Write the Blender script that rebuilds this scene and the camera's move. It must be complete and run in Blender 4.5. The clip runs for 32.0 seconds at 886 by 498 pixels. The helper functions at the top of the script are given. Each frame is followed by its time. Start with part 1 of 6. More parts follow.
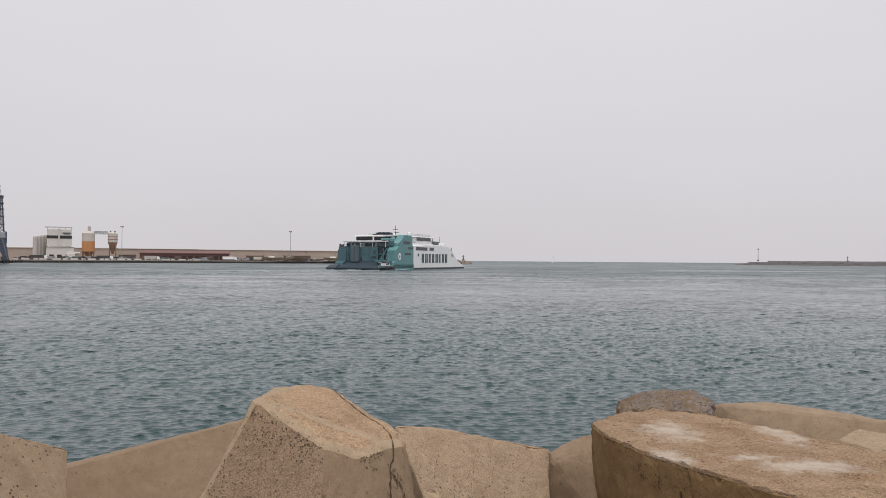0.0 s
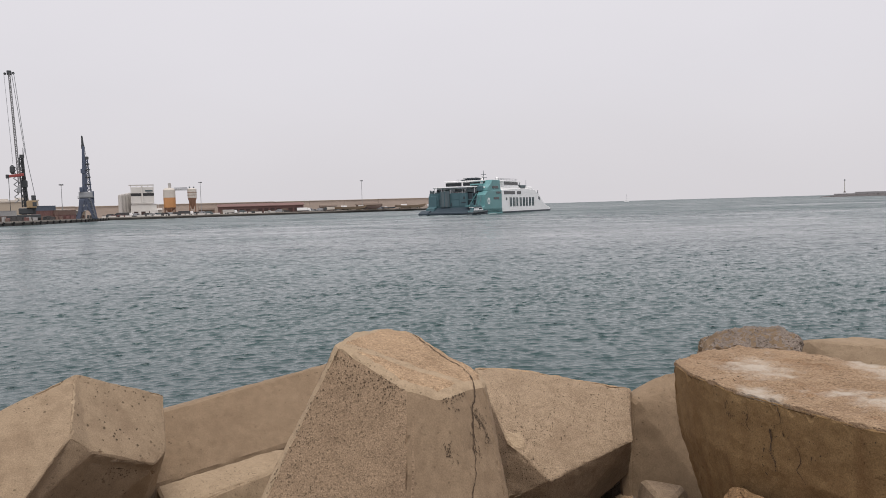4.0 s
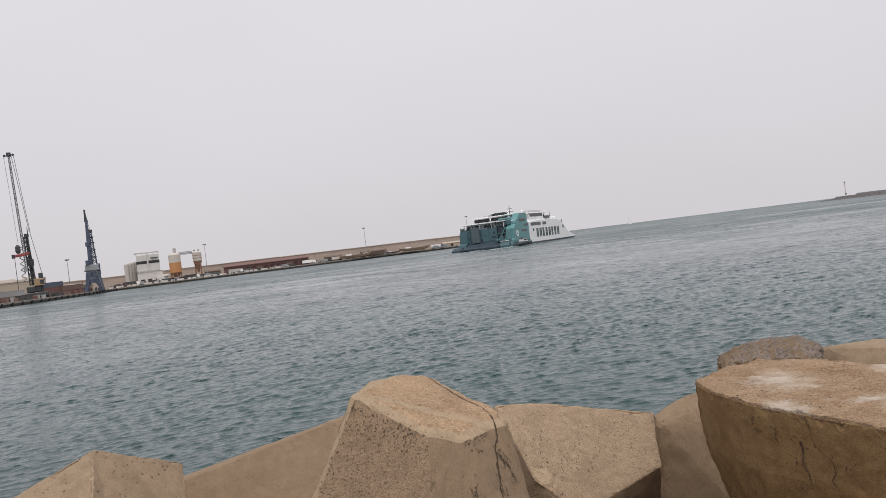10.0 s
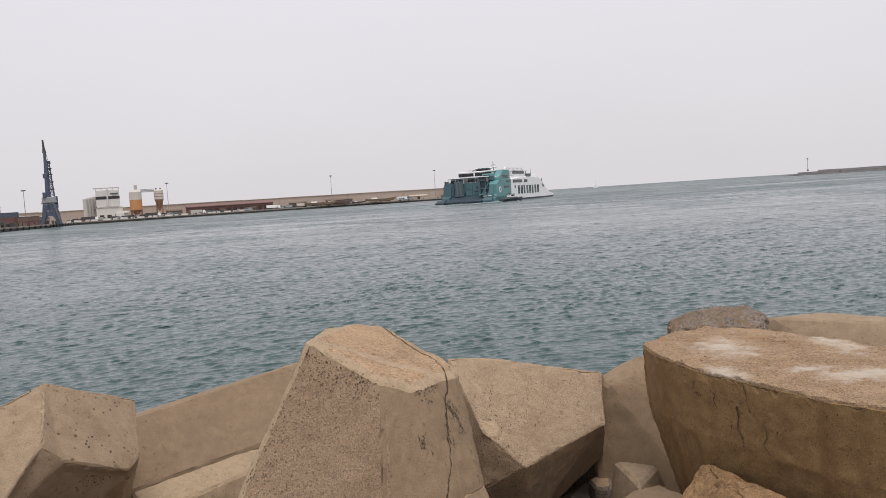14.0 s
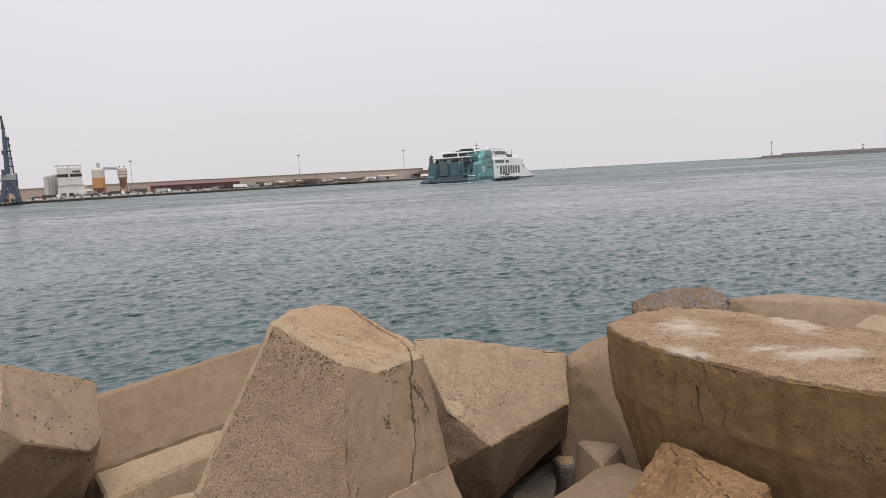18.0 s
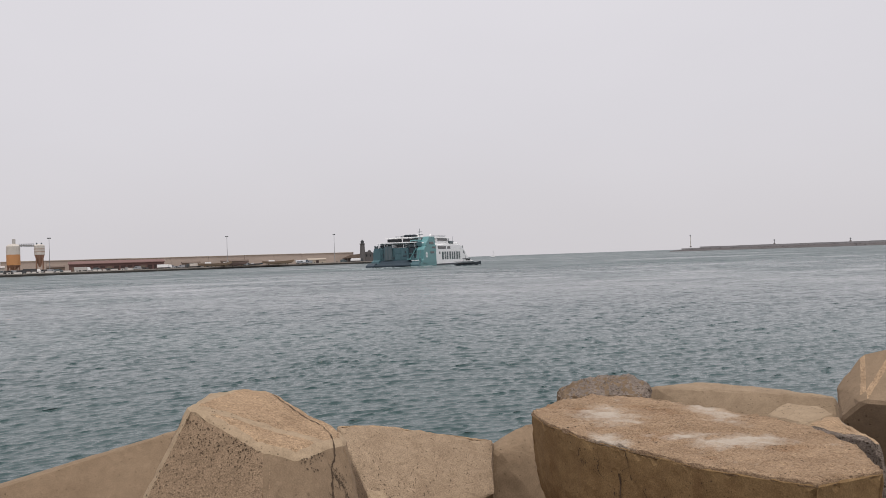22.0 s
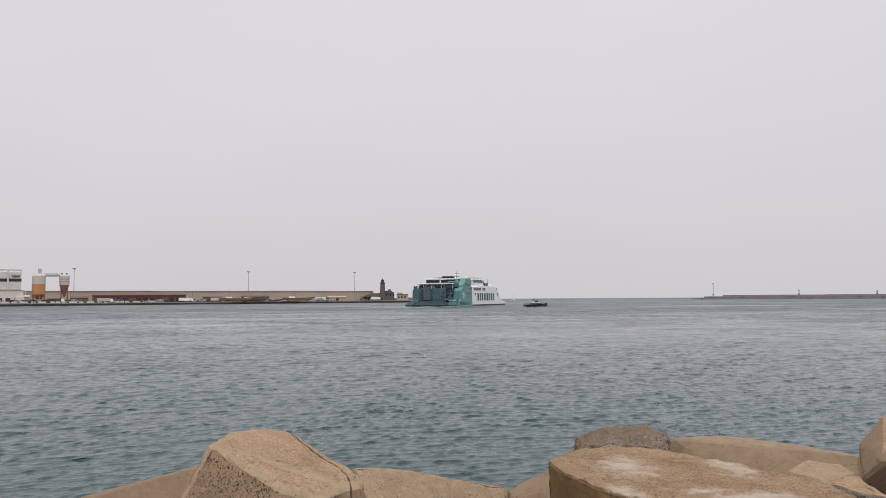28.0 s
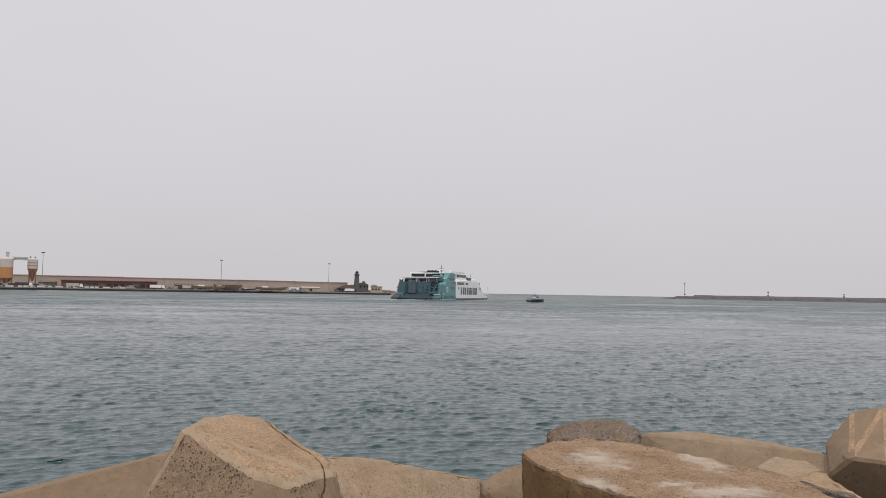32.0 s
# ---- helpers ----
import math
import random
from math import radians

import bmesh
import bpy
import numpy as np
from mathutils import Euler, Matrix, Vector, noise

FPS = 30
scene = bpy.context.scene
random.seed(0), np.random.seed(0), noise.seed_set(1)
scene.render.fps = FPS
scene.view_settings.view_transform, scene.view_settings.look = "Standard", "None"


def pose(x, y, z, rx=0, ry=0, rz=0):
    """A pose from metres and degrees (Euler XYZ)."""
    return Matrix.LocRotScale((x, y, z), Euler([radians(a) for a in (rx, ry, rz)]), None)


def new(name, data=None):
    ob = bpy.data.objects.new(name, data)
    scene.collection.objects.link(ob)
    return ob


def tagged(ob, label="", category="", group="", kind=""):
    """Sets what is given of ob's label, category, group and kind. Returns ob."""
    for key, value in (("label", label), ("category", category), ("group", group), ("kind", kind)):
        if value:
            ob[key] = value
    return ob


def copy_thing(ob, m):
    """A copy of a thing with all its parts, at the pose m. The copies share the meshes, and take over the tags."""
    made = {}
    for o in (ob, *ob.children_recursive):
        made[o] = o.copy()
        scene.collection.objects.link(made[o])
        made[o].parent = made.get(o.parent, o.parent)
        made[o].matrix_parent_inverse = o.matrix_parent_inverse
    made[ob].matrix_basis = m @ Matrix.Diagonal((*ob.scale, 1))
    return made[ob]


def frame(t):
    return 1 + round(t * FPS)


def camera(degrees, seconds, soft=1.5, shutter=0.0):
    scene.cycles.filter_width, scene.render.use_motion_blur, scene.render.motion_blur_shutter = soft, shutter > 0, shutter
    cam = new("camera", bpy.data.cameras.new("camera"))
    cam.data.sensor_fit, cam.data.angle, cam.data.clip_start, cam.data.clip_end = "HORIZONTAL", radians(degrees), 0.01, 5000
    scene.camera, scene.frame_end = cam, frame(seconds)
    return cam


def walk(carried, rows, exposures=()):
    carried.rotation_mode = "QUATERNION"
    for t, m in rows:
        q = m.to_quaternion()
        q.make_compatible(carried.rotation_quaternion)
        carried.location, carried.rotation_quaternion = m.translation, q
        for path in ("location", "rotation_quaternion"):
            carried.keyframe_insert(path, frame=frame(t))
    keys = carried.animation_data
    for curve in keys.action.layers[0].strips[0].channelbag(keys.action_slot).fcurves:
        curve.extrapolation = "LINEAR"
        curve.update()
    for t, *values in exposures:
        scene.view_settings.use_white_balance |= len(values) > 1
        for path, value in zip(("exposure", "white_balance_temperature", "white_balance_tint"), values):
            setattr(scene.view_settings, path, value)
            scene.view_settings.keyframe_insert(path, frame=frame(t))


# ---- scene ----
from mathutils.bvhtree import BVHTree

# ---------------- camera and its walk ----------------
cam = camera(59.7, 32.0, soft=0.65)
PATH = [
    (0, -0.008, 0.005, 3.602, 90.819, -0.406, -0.045),
    (0.5, -0.004, 0.007, 3.605, 90.355, -0.002, 0.187),
    (1, 0.010, 0.015, 3.608, 89.355, 0.674, -1.246),
    (1.5, 0.008, 0.025, 3.599, 88.478, 0.728, -0.336),
    (2, 0.004, 0.036, 3.600, 87.893, 1.084, 0.815),
    (2.5, 0.005, 0.035, 3.597, 86.891, 1.718, 0.596),
    (3, 0.008, 0.031, 3.595, 86.862, 1.629, 0.759),
    (3.5, -0.001, 0.029, 3.591, 86.643, 2.509, 2.000),
    (4, -0.026, 0.036, 3.590, 86.770, 1.665, 5.190),
    (4.5, -0.038, 0.035, 3.589, 86.379, 2.774, 7.163),
    (6.5, -0.008, 0.010, 3.590, 83.560, 3.457, 6.319),
    (7, 0.009, 0.023, 3.596, 83.910, 2.910, 3.444),
    (7.5, 0.008, 0.041, 3.600, 86.312, 2.129, 2.478),
    (8, 0.003, 0.037, 3.600, 88.258, 1.229, 1.870),
    (8.5, 0.018, 0.020, 3.596, 88.645, 2.128, 1.043),
    (9, 0.026, 0.016, 3.591, 87.126, 2.807, 0.162),
    (9.5, 0.002, 0.041, 3.598, 88.983, 4.868, 0.109),
    (10, -0.026, 0.051, 3.593, 89.735, 7.011, 5.485),
    (10.5, -0.029, 0.026, 3.602, 89.163, 7.221, 7.782),
    (11, -0.028, 0.036, 3.593, 87.423, 6.225, 7.364),
    (11.5, -0.027, 0.036, 3.589, 85.964, 4.746, 6.415),
    (12, -0.027, 0.046, 3.589, 84.673, 5.224, 5.225),
    (12.5, -0.019, 0.050, 3.592, 84.669, 4.893, 3.765),
    (13, -0.014, 0.035, 3.586, 85.644, 3.214, 4.667),
    (13.5, -0.008, 0.030, 3.590, 86.330, 2.794, 3.910),
    (14, -0.004, 0.022, 3.594, 86.062, 3.713, 2.997),
    (14.5, -0.006, 0.023, 3.599, 86.355, 4.471, 2.188),
    (16.5, -0.005, 0.022, 3.590, 84.426, 3.085, 1.605),
    (17, -0.007, 0.023, 3.586, 83.957, 2.415, 1.756),
    (17.5, 0.003, 0.023, 3.588, 83.762, 2.936, 1.476),
    (18, 0.009, 0.025, 3.593, 84.483, 3.268, 0.705),
    (18.5, 0.011, 0.019, 3.591, 84.653, 2.640, 0.642),
    (19, 0.020, 0.008, 3.593, 84.388, 3.344, -0.583),
    (19.5, 0.018, 0.016, 3.598, 85.785, 3.241, -0.027),
    (20, 0.014, 0.002, 3.600, 87.253, 2.114, -0.051),
    (20.5, 0.004, -0.013, 3.598, 88.426, 0.131, 0.552),
    (21, 0.013, -0.026, 3.602, 89.793, 0.934, -0.289),
    (21.5, -0.006, -0.007, 3.611, 90.662, 2.242, -1.810),
    (22, 0.020, 0.007, 3.591, 90.582, 1.962, -4.443),
    (22.5, -0.020, -0.025, 3.584, 89.357, 1.533, -2.003),
    (23, -0.007, -0.027, 3.620, 91.968, -1.117, 0.296),
    (23.5, 0.007, -0.050, 3.620, 95.096, 0.592, -1.389),
    (24, 0.014, -0.076, 3.613, 94.774, 1.396, -2.931),
    (24.5, 0.012, -0.064, 3.616, 94.201, 0.333, -1.989),
    (26.5, -0.001, -0.054, 3.621, 93.665, 0.246, -2.248),
    (27, -0.001, -0.058, 3.618, 93.924, 0.000, -2.299),
    (27.5, 0.003, -0.059, 3.618, 93.680, 0.184, -2.476),
    (28, 0.010, -0.053, 3.614, 93.649, 0.352, -2.975),
    (28.5, 0.007, -0.050, 3.614, 93.501, 0.220, -3.100),
    (29, 0.006, -0.048, 3.614, 93.214, 0.219, -3.220),
    (29.5, 0.015, -0.040, 3.609, 92.825, 0.018, -3.942),
    (30, 0.011, -0.042, 3.604, 92.778, -0.109, -4.545),
    (30.5, 0.009, -0.041, 3.603, 92.929, -0.324, -4.639),
    (31, 0.002, -0.038, 3.604, 93.190, -0.475, -4.839),
    (31.5, -0.001, -0.045, 3.603, 93.525, -0.377, -4.362),
    (32, -0.009, -0.046, 3.597, 93.185, -1.022, -4.892),
]

EXPOSURE = ((0, 0.05), (3, 0.1), (6.5, 0.24), (7, 0.2), (8, 0.1), (10, 0.08), (12, 0.15), (16.5, 0.22), (19, 0.2), (20, 0.13), (21, 0.07), (22, 0.05), (24, -0.03), (28, 0.02), (30, -0.01), (32, -0.04))
walk(cam, [(t, pose(*v)) for t, *v in PATH], EXPOSURE)

# ---------------- world, sun, exposure ----------------
SUN_AZ, SUN_EL = radians(160), radians(72)      # azimuth from north (y) towards x, behind the camera to the right


def make_world():
    w = bpy.data.worlds.new("overcast_sky")
    w.use_nodes = True
    nt = w.node_tree
    nt.nodes.clear()
    out = nt.nodes.new("ShaderNodeOutputWorld")
    bg = nt.nodes.new("ShaderNodeBackground")
    sky = nt.nodes.new("ShaderNodeTexSky")
    sky.sky_type = "NISHITA"
    sky.sun_disc = False
    sky.sun_elevation, sky.sun_rotation = SUN_EL, SUN_AZ
    sky.dust_density = 6.0
    tc = nt.nodes.new("ShaderNodeTexCoord")
    sep = nt.nodes.new("ShaderNodeSeparateXYZ")
    ramp = nt.nodes.new("ShaderNodeValToRGB")
    el = ramp.color_ramp.elements
    el[0].position, el[0].color = 0.0, (0.650, 0.626, 0.652, 1)
    el[1].position, el[1].color = 0.55, (0.78, 0.755, 0.794, 1)
    e = el.new(0.16)
    e.color = (0.700, 0.678, 0.713, 1)
    e = el.new(0.32)
    e.color = (0.745, 0.722, 0.759, 1)
    noi = nt.nodes.new("ShaderNodeTexNoise")
    noi.inputs["Scale"].default_value = 2.2
    noi.inputs["Detail"].default_value = 4
    mp = nt.nodes.new("ShaderNodeMapping")
    mp.inputs["Scale"].default_value = (1, 1, 2.5)
    mr = nt.nodes.new("ShaderNodeMapRange")
    mr.inputs["To Min"].default_value, mr.inputs["To Max"].default_value = 0.955, 1.045
    mul = nt.nodes.new("ShaderNodeVectorMath")
    mul.operation = "SCALE"
    scl = nt.nodes.new("ShaderNodeVectorMath")
    scl.operation = "SCALE"
    scl.inputs["Scale"].default_value = 0.09
    mix = nt.nodes.new("ShaderNodeMix")
    mix.data_type = "RGBA"
    mix.inputs["Factor"].default_value = 0.93
    L = nt.links.new
    L(tc.outputs["Generated"], sep.inputs[0])
    L(sep.outputs["Z"], ramp.inputs[0])
    L(tc.outputs["Generated"], mp.inputs[0])
    L(mp.outputs[0], noi.inputs["Vector"])
    L(noi.outputs[0], mr.inputs["Value"])
    L(ramp.outputs[0], mul.inputs[0])
    L(mr.outputs[0], mul.inputs["Scale"])
    L(sky.outputs[0], scl.inputs[0])
    L(scl.outputs[0], mix.inputs["A"])
    L(mul.outputs[0], mix.inputs["B"])
    L(mix.outputs["Result"], bg.inputs["Color"])
    bg.inputs["Strength"].default_value = 1.0
    L(bg.outputs[0], out.inputs[0])
    scene.world = w
    sun = new("sun", bpy.data.lights.new("sun", "SUN"))
    sun.data.energy, sun.data.angle, sun.data.color = 1.5, radians(24), (1.0, 0.95, 0.88)
    d = Vector((math.sin(SUN_AZ) * math.cos(SUN_EL), math.cos(SUN_AZ) * math.cos(SUN_EL), math.sin(SUN_EL)))
    sun.rotation_euler = d.to_track_quat("Z", "Y").to_euler()
    sun.location = d * 60


make_world()

# ---------------- materials ----------------


def mat(name, color, rough=0.8, metal=0.0, var=0.12, scale=1.0, bump=0.0, bump_scale=None, spec=0.5, color2=None, stain=0.0, stain_color=(0.1, 0.07, 0.05), stain_scale=0.6, pits=0.0, pitted=1.0, rare=3.2, rand=0.0, streak=1.0, runs=0.0, runs_color=(0.12, 0.08, 0.05), grit=0.2, even=0.12):
    """A procedural surface: two scales of tone, stains, pits and relief."""
    m = bpy.data.materials.new(name)
    m.use_nodes = True
    nt = m.node_tree
    N, L = nt.nodes.new, nt.links.new
    b = nt.nodes["Principled BSDF"]
    b.inputs["Roughness"].default_value, b.inputs["Metallic"].default_value = rough, metal
    b.inputs["Specular IOR Level"].default_value = spec
    tc = N("ShaderNodeTexCoord")
    mp = N("ShaderNodeMapping")
    mp.inputs["Scale"].default_value = (1, 1, streak)
    L(tc.outputs["Object"], mp.inputs[0])

    def noise_node(s, detail=4, rgh=0.55):
        n = N("ShaderNodeTexNoise")
        n.inputs["Scale"].default_value, n.inputs["Detail"].default_value = s, detail
        n.inputs["Roughness"].default_value = rgh
        L(mp.outputs[0], n.inputs["Vector"])
        return n

    def ramp_node(src, p0, p1, c0=(0, 0, 0, 1), c1=(1, 1, 1, 1)):
        r = N("ShaderNodeValToRGB")
        r.color_ramp.elements[0].position, r.color_ramp.elements[1].position = p0, p1
        r.color_ramp.elements[0].color, r.color_ramp.elements[1].color = c0, c1
        L(src, r.inputs[0])
        return r

    def mixer(fac, a, bb, mode="MIX"):
        x = N("ShaderNodeMix")
        x.data_type, x.blend_type = "RGBA", mode
        if isinstance(fac, float):
            x.inputs["Factor"].default_value = fac
        else:
            L(fac, x.inputs["Factor"])
        for key, v in (("A", a), ("B", bb)):
            if isinstance(v, tuple):
                x.inputs[key].default_value = (*v[:3], 1)
            else:
                L(v, x.inputs[key])
        return x.outputs["Result"]

    lo = tuple(c * (1 - var) for c in color)
    hi = tuple(min(1, c * (1 + var)) for c in (color2 or color))
    big = noise_node(scale)
    col = mixer(ramp_node(big.outputs[0], 0.3, 0.7).outputs[0], lo, hi)
    fine = noise_node(scale * 14, 5, 0.65)
    col = mixer(0.6, col, ramp_node(fine.outputs[0], 0.3, 0.7, (*lo, 1), (*hi, 1)).outputs[0])
    if stain:
        st = noise_node(stain_scale, 6, 0.62)
        fac = ramp_node(st.outputs[0], 0.56, 0.72, (0, 0, 0, 1), (stain, stain, stain, 1))
        col = mixer(fac.outputs[0], col, stain_color)
    if runs:
        m3 = N("ShaderNodeMapping")
        m3.inputs["Scale"].default_value = (7.0, 7.0, 0.55)
        L(tc.outputs["Object"], m3.inputs[0])
        rn = N("ShaderNodeTexNoise")
        rn.inputs["Scale"].default_value, rn.inputs["Detail"].default_value = 1.0, 5
        L(m3.outputs[0], rn.inputs["Vector"])
        col = mixer(ramp_node(rn.outputs[0], 0.52, 0.72, (0, 0, 0, 1), (runs, runs, runs, 1)).outputs[0], col, runs_color)
    height = fine.outputs[0]
    if pits:
        grain = noise_node(170, 3, 0.7)
        col = mixer(1.0, col, ramp_node(grain.outputs[0], 0.3, 0.7, (1 - grit,) * 3 + (1,), (1 + grit,) * 3 + (1,)).outputs[0], "MULTIPLY")
        height = mixer(0.35, height, grain.outputs[0])
        gate = ramp_node(noise_node(scale * 1.3, 3).outputs[0], 0.44, 0.64)
        wob = N("ShaderNodeVectorMath")
        wob.operation = "MULTIPLY_ADD"
        wob.inputs[1].default_value = (0.006, 0.006, 0.006)
        L(noise_node(pits * 3, 2).outputs["Color"], wob.inputs[0])
        L(mp.outputs[0], wob.inputs[2])
        layers = []
        for ps, big in ((pits * 4.2, 0.50), (pits * 1.5, 0.22)):
            vo = N("ShaderNodeTexVoronoi")
            vo.inputs["Scale"].default_value = ps
            L(wob.outputs[0], vo.inputs["Vector"])
            sp = N("ShaderNodeSeparateColor")
            L(vo.outputs["Color"], sp.inputs[0])
            pw = N("ShaderNodeMath")
            pw.operation = "POWER"
            pw.inputs[1].default_value = rare
            L(sp.outputs[0], pw.inputs[0])
            thr = N("ShaderNodeMath")
            thr.operation = "MULTIPLY_ADD"
            thr.inputs[1].default_value, thr.inputs[2].default_value = -big, 0.5
            L(pw.outputs[0], thr.inputs[0])
            ad = N("ShaderNodeMath")
            ad.operation = "ADD"
            L(vo.outputs["Distance"], ad.inputs[0])
            L(thr.outputs[0], ad.inputs[1])
            layers.append(ramp_node(ad.outputs[0], 0.46, 0.53).outputs[0])
        pr_out = mixer(1.0, layers[0], layers[1], "MULTIPLY")
        msk = mixer(gate.outputs[0], mixer(even * pitted, (1, 1, 1), pr_out), mixer(pitted, (1, 1, 1), pr_out))
        # Pit floors get a dark colour for the shade inside them.
        col = mixer(msk, mixer(0.92, col, (0.040, 0.026, 0.015)), col)
        height = mixer(0.45, height, msk)
    if rand:
        oi = N("ShaderNodeObjectInfo")
        rr = ramp_node(oi.outputs["Random"], 0.0, 1.0, (1 - rand,) * 3 + (1,), (1 + rand,) * 3 + (1,))
        col = mixer(1.0, col, rr.outputs[0], "MULTIPLY")
    L(col, b.inputs["Base Color"])
    if bump:
        bp = N("ShaderNodeBump")
        bp.inputs["Strength"].default_value = bump
        bp.inputs["Distance"].default_value = bump_scale or 0.01
        L(height, bp.inputs["Height"])
        L(bp.outputs[0], b.inputs["Normal"])
    return m


CONCRETE = mat("sea_worn_concrete", (0.285, 0.207, 0.137), 0.9, var=0.13, scale=1.6, bump=0.9, bump_scale=0.018, color2=(0.355, 0.266, 0.182), runs=0.35, runs_color=(0.185, 0.125, 0.08), stain=0.3, stain_color=(0.200, 0.130, 0.080), stain_scale=1.1, pits=26, pitted=0.9, rare=6.0, rand=0.06, spec=0.25, grit=0.4, even=0.2)
CONCRETE_PITTED = mat("deeply_pitted_concrete", (0.246, 0.172, 0.111), 0.9, var=0.12, scale=1.9, bump=0.9, bump_scale=0.018, color2=(0.296, 0.212, 0.140), runs=0.2, runs_color=(0.18, 0.12, 0.08), stain=0.2, stain_color=(0.190, 0.120, 0.075), stain_scale=1.1, pits=31, pitted=0.8, rare=1.9, rand=0.06, spec=0.25, grit=0.38, even=0.45)
CONCRETE_SMOOTH = mat("smooth_cast_concrete", (0.222, 0.157, 0.101), 0.9, var=0.10, scale=1.2, bump=0.3, bump_scale=0.007, color2=(0.266, 0.193, 0.127), runs=0.2, runs_color=(0.165, 0.11, 0.07), stain=0.25, stain_color=(0.180, 0.118, 0.072), stain_scale=1.0, pits=18, pitted=0.9, rare=16.0, rand=0.06, spec=0.25)
CONCRETE_HOLED = mat("holed_cast_concrete", (0.265, 0.194, 0.128), 0.9, var=0.12, scale=1.4, bump=0.5, bump_scale=0.012, color2=(0.318, 0.238, 0.160), runs=0.35, runs_color=(0.165, 0.11, 0.07), stain=0.25, stain_color=(0.185, 0.120, 0.072), stain_scale=1.1, pits=16, pitted=1.0, rare=9.0, rand=0.05, spec=0.25)
CONCRETE_GREY = mat("dull_grey_concrete", (0.168, 0.148, 0.116), 0.85, var=0.2, scale=2.5, bump=0.4, bump_scale=0.01, color2=(0.238, 0.208, 0.164), pits=30, pitted=0.4)
# Exposed aggregate; its paler tone also carries the light on up-facing tops.
CONCRETE_WORN_LIT = mat("weathered_sky_lit_aggregate", (0.305, 0.200, 0.122), 0.95, var=0.30, scale=4.5, bump=0.9, bump_scale=0.012, color2=(0.400, 0.285, 0.182), stain=0.45, stain_color=(0.320, 0.190, 0.100), stain_scale=3.0, pits=44, pitted=0.9, rare=2.4, spec=0.2, grit=0.5)
CONCRETE_BROWN = mat("rust_run_concrete", (0.208, 0.126, 0.058), 0.9, var=0.16, scale=1.3, bump=0.5, bump_scale=0.01, color2=(0.249, 0.165, 0.080), runs=0.6, runs_color=(0.125, 0.064, 0.027), stain=0.5, stain_color=(0.140, 0.073, 0.030), stain_scale=1.4, pits=26, pitted=0.55, rare=8.0, spec=0.22, grit=0.3)
CONCRETE_PALE = mat("pale_concrete", (0.310, 0.228, 0.148), 0.9, var=0.12, scale=2.0, bump=0.4, bump_scale=0.01, color2=(0.385, 0.293, 0.198), stain=0.25, stain_color=(0.230, 0.150, 0.088), stain_scale=1.4, pits=24, rare=6.0, rand=0.05, spec=0.25)
CONCRETE_RUST = mat("rust_stained_concrete", (0.170, 0.098, 0.046), 0.92, var=0.28, scale=2.4, bump=0.7, bump_scale=0.015, color2=(0.300, 0.190, 0.102), stain=0.75, stain_color=(0.165, 0.075, 0.028), stain_scale=2.2, pits=26, spec=0.2, grit=0.45)
CONCRETE_ROUGH = mat("rough_broken_concrete", (0.172, 0.140, 0.116), 0.95, var=0.25, scale=5.0, bump=1.0, bump_scale=0.03, color2=(0.268, 0.220, 0.184), pits=20, rare=1.6, spec=0.2, grit=0.5, even=0.6)


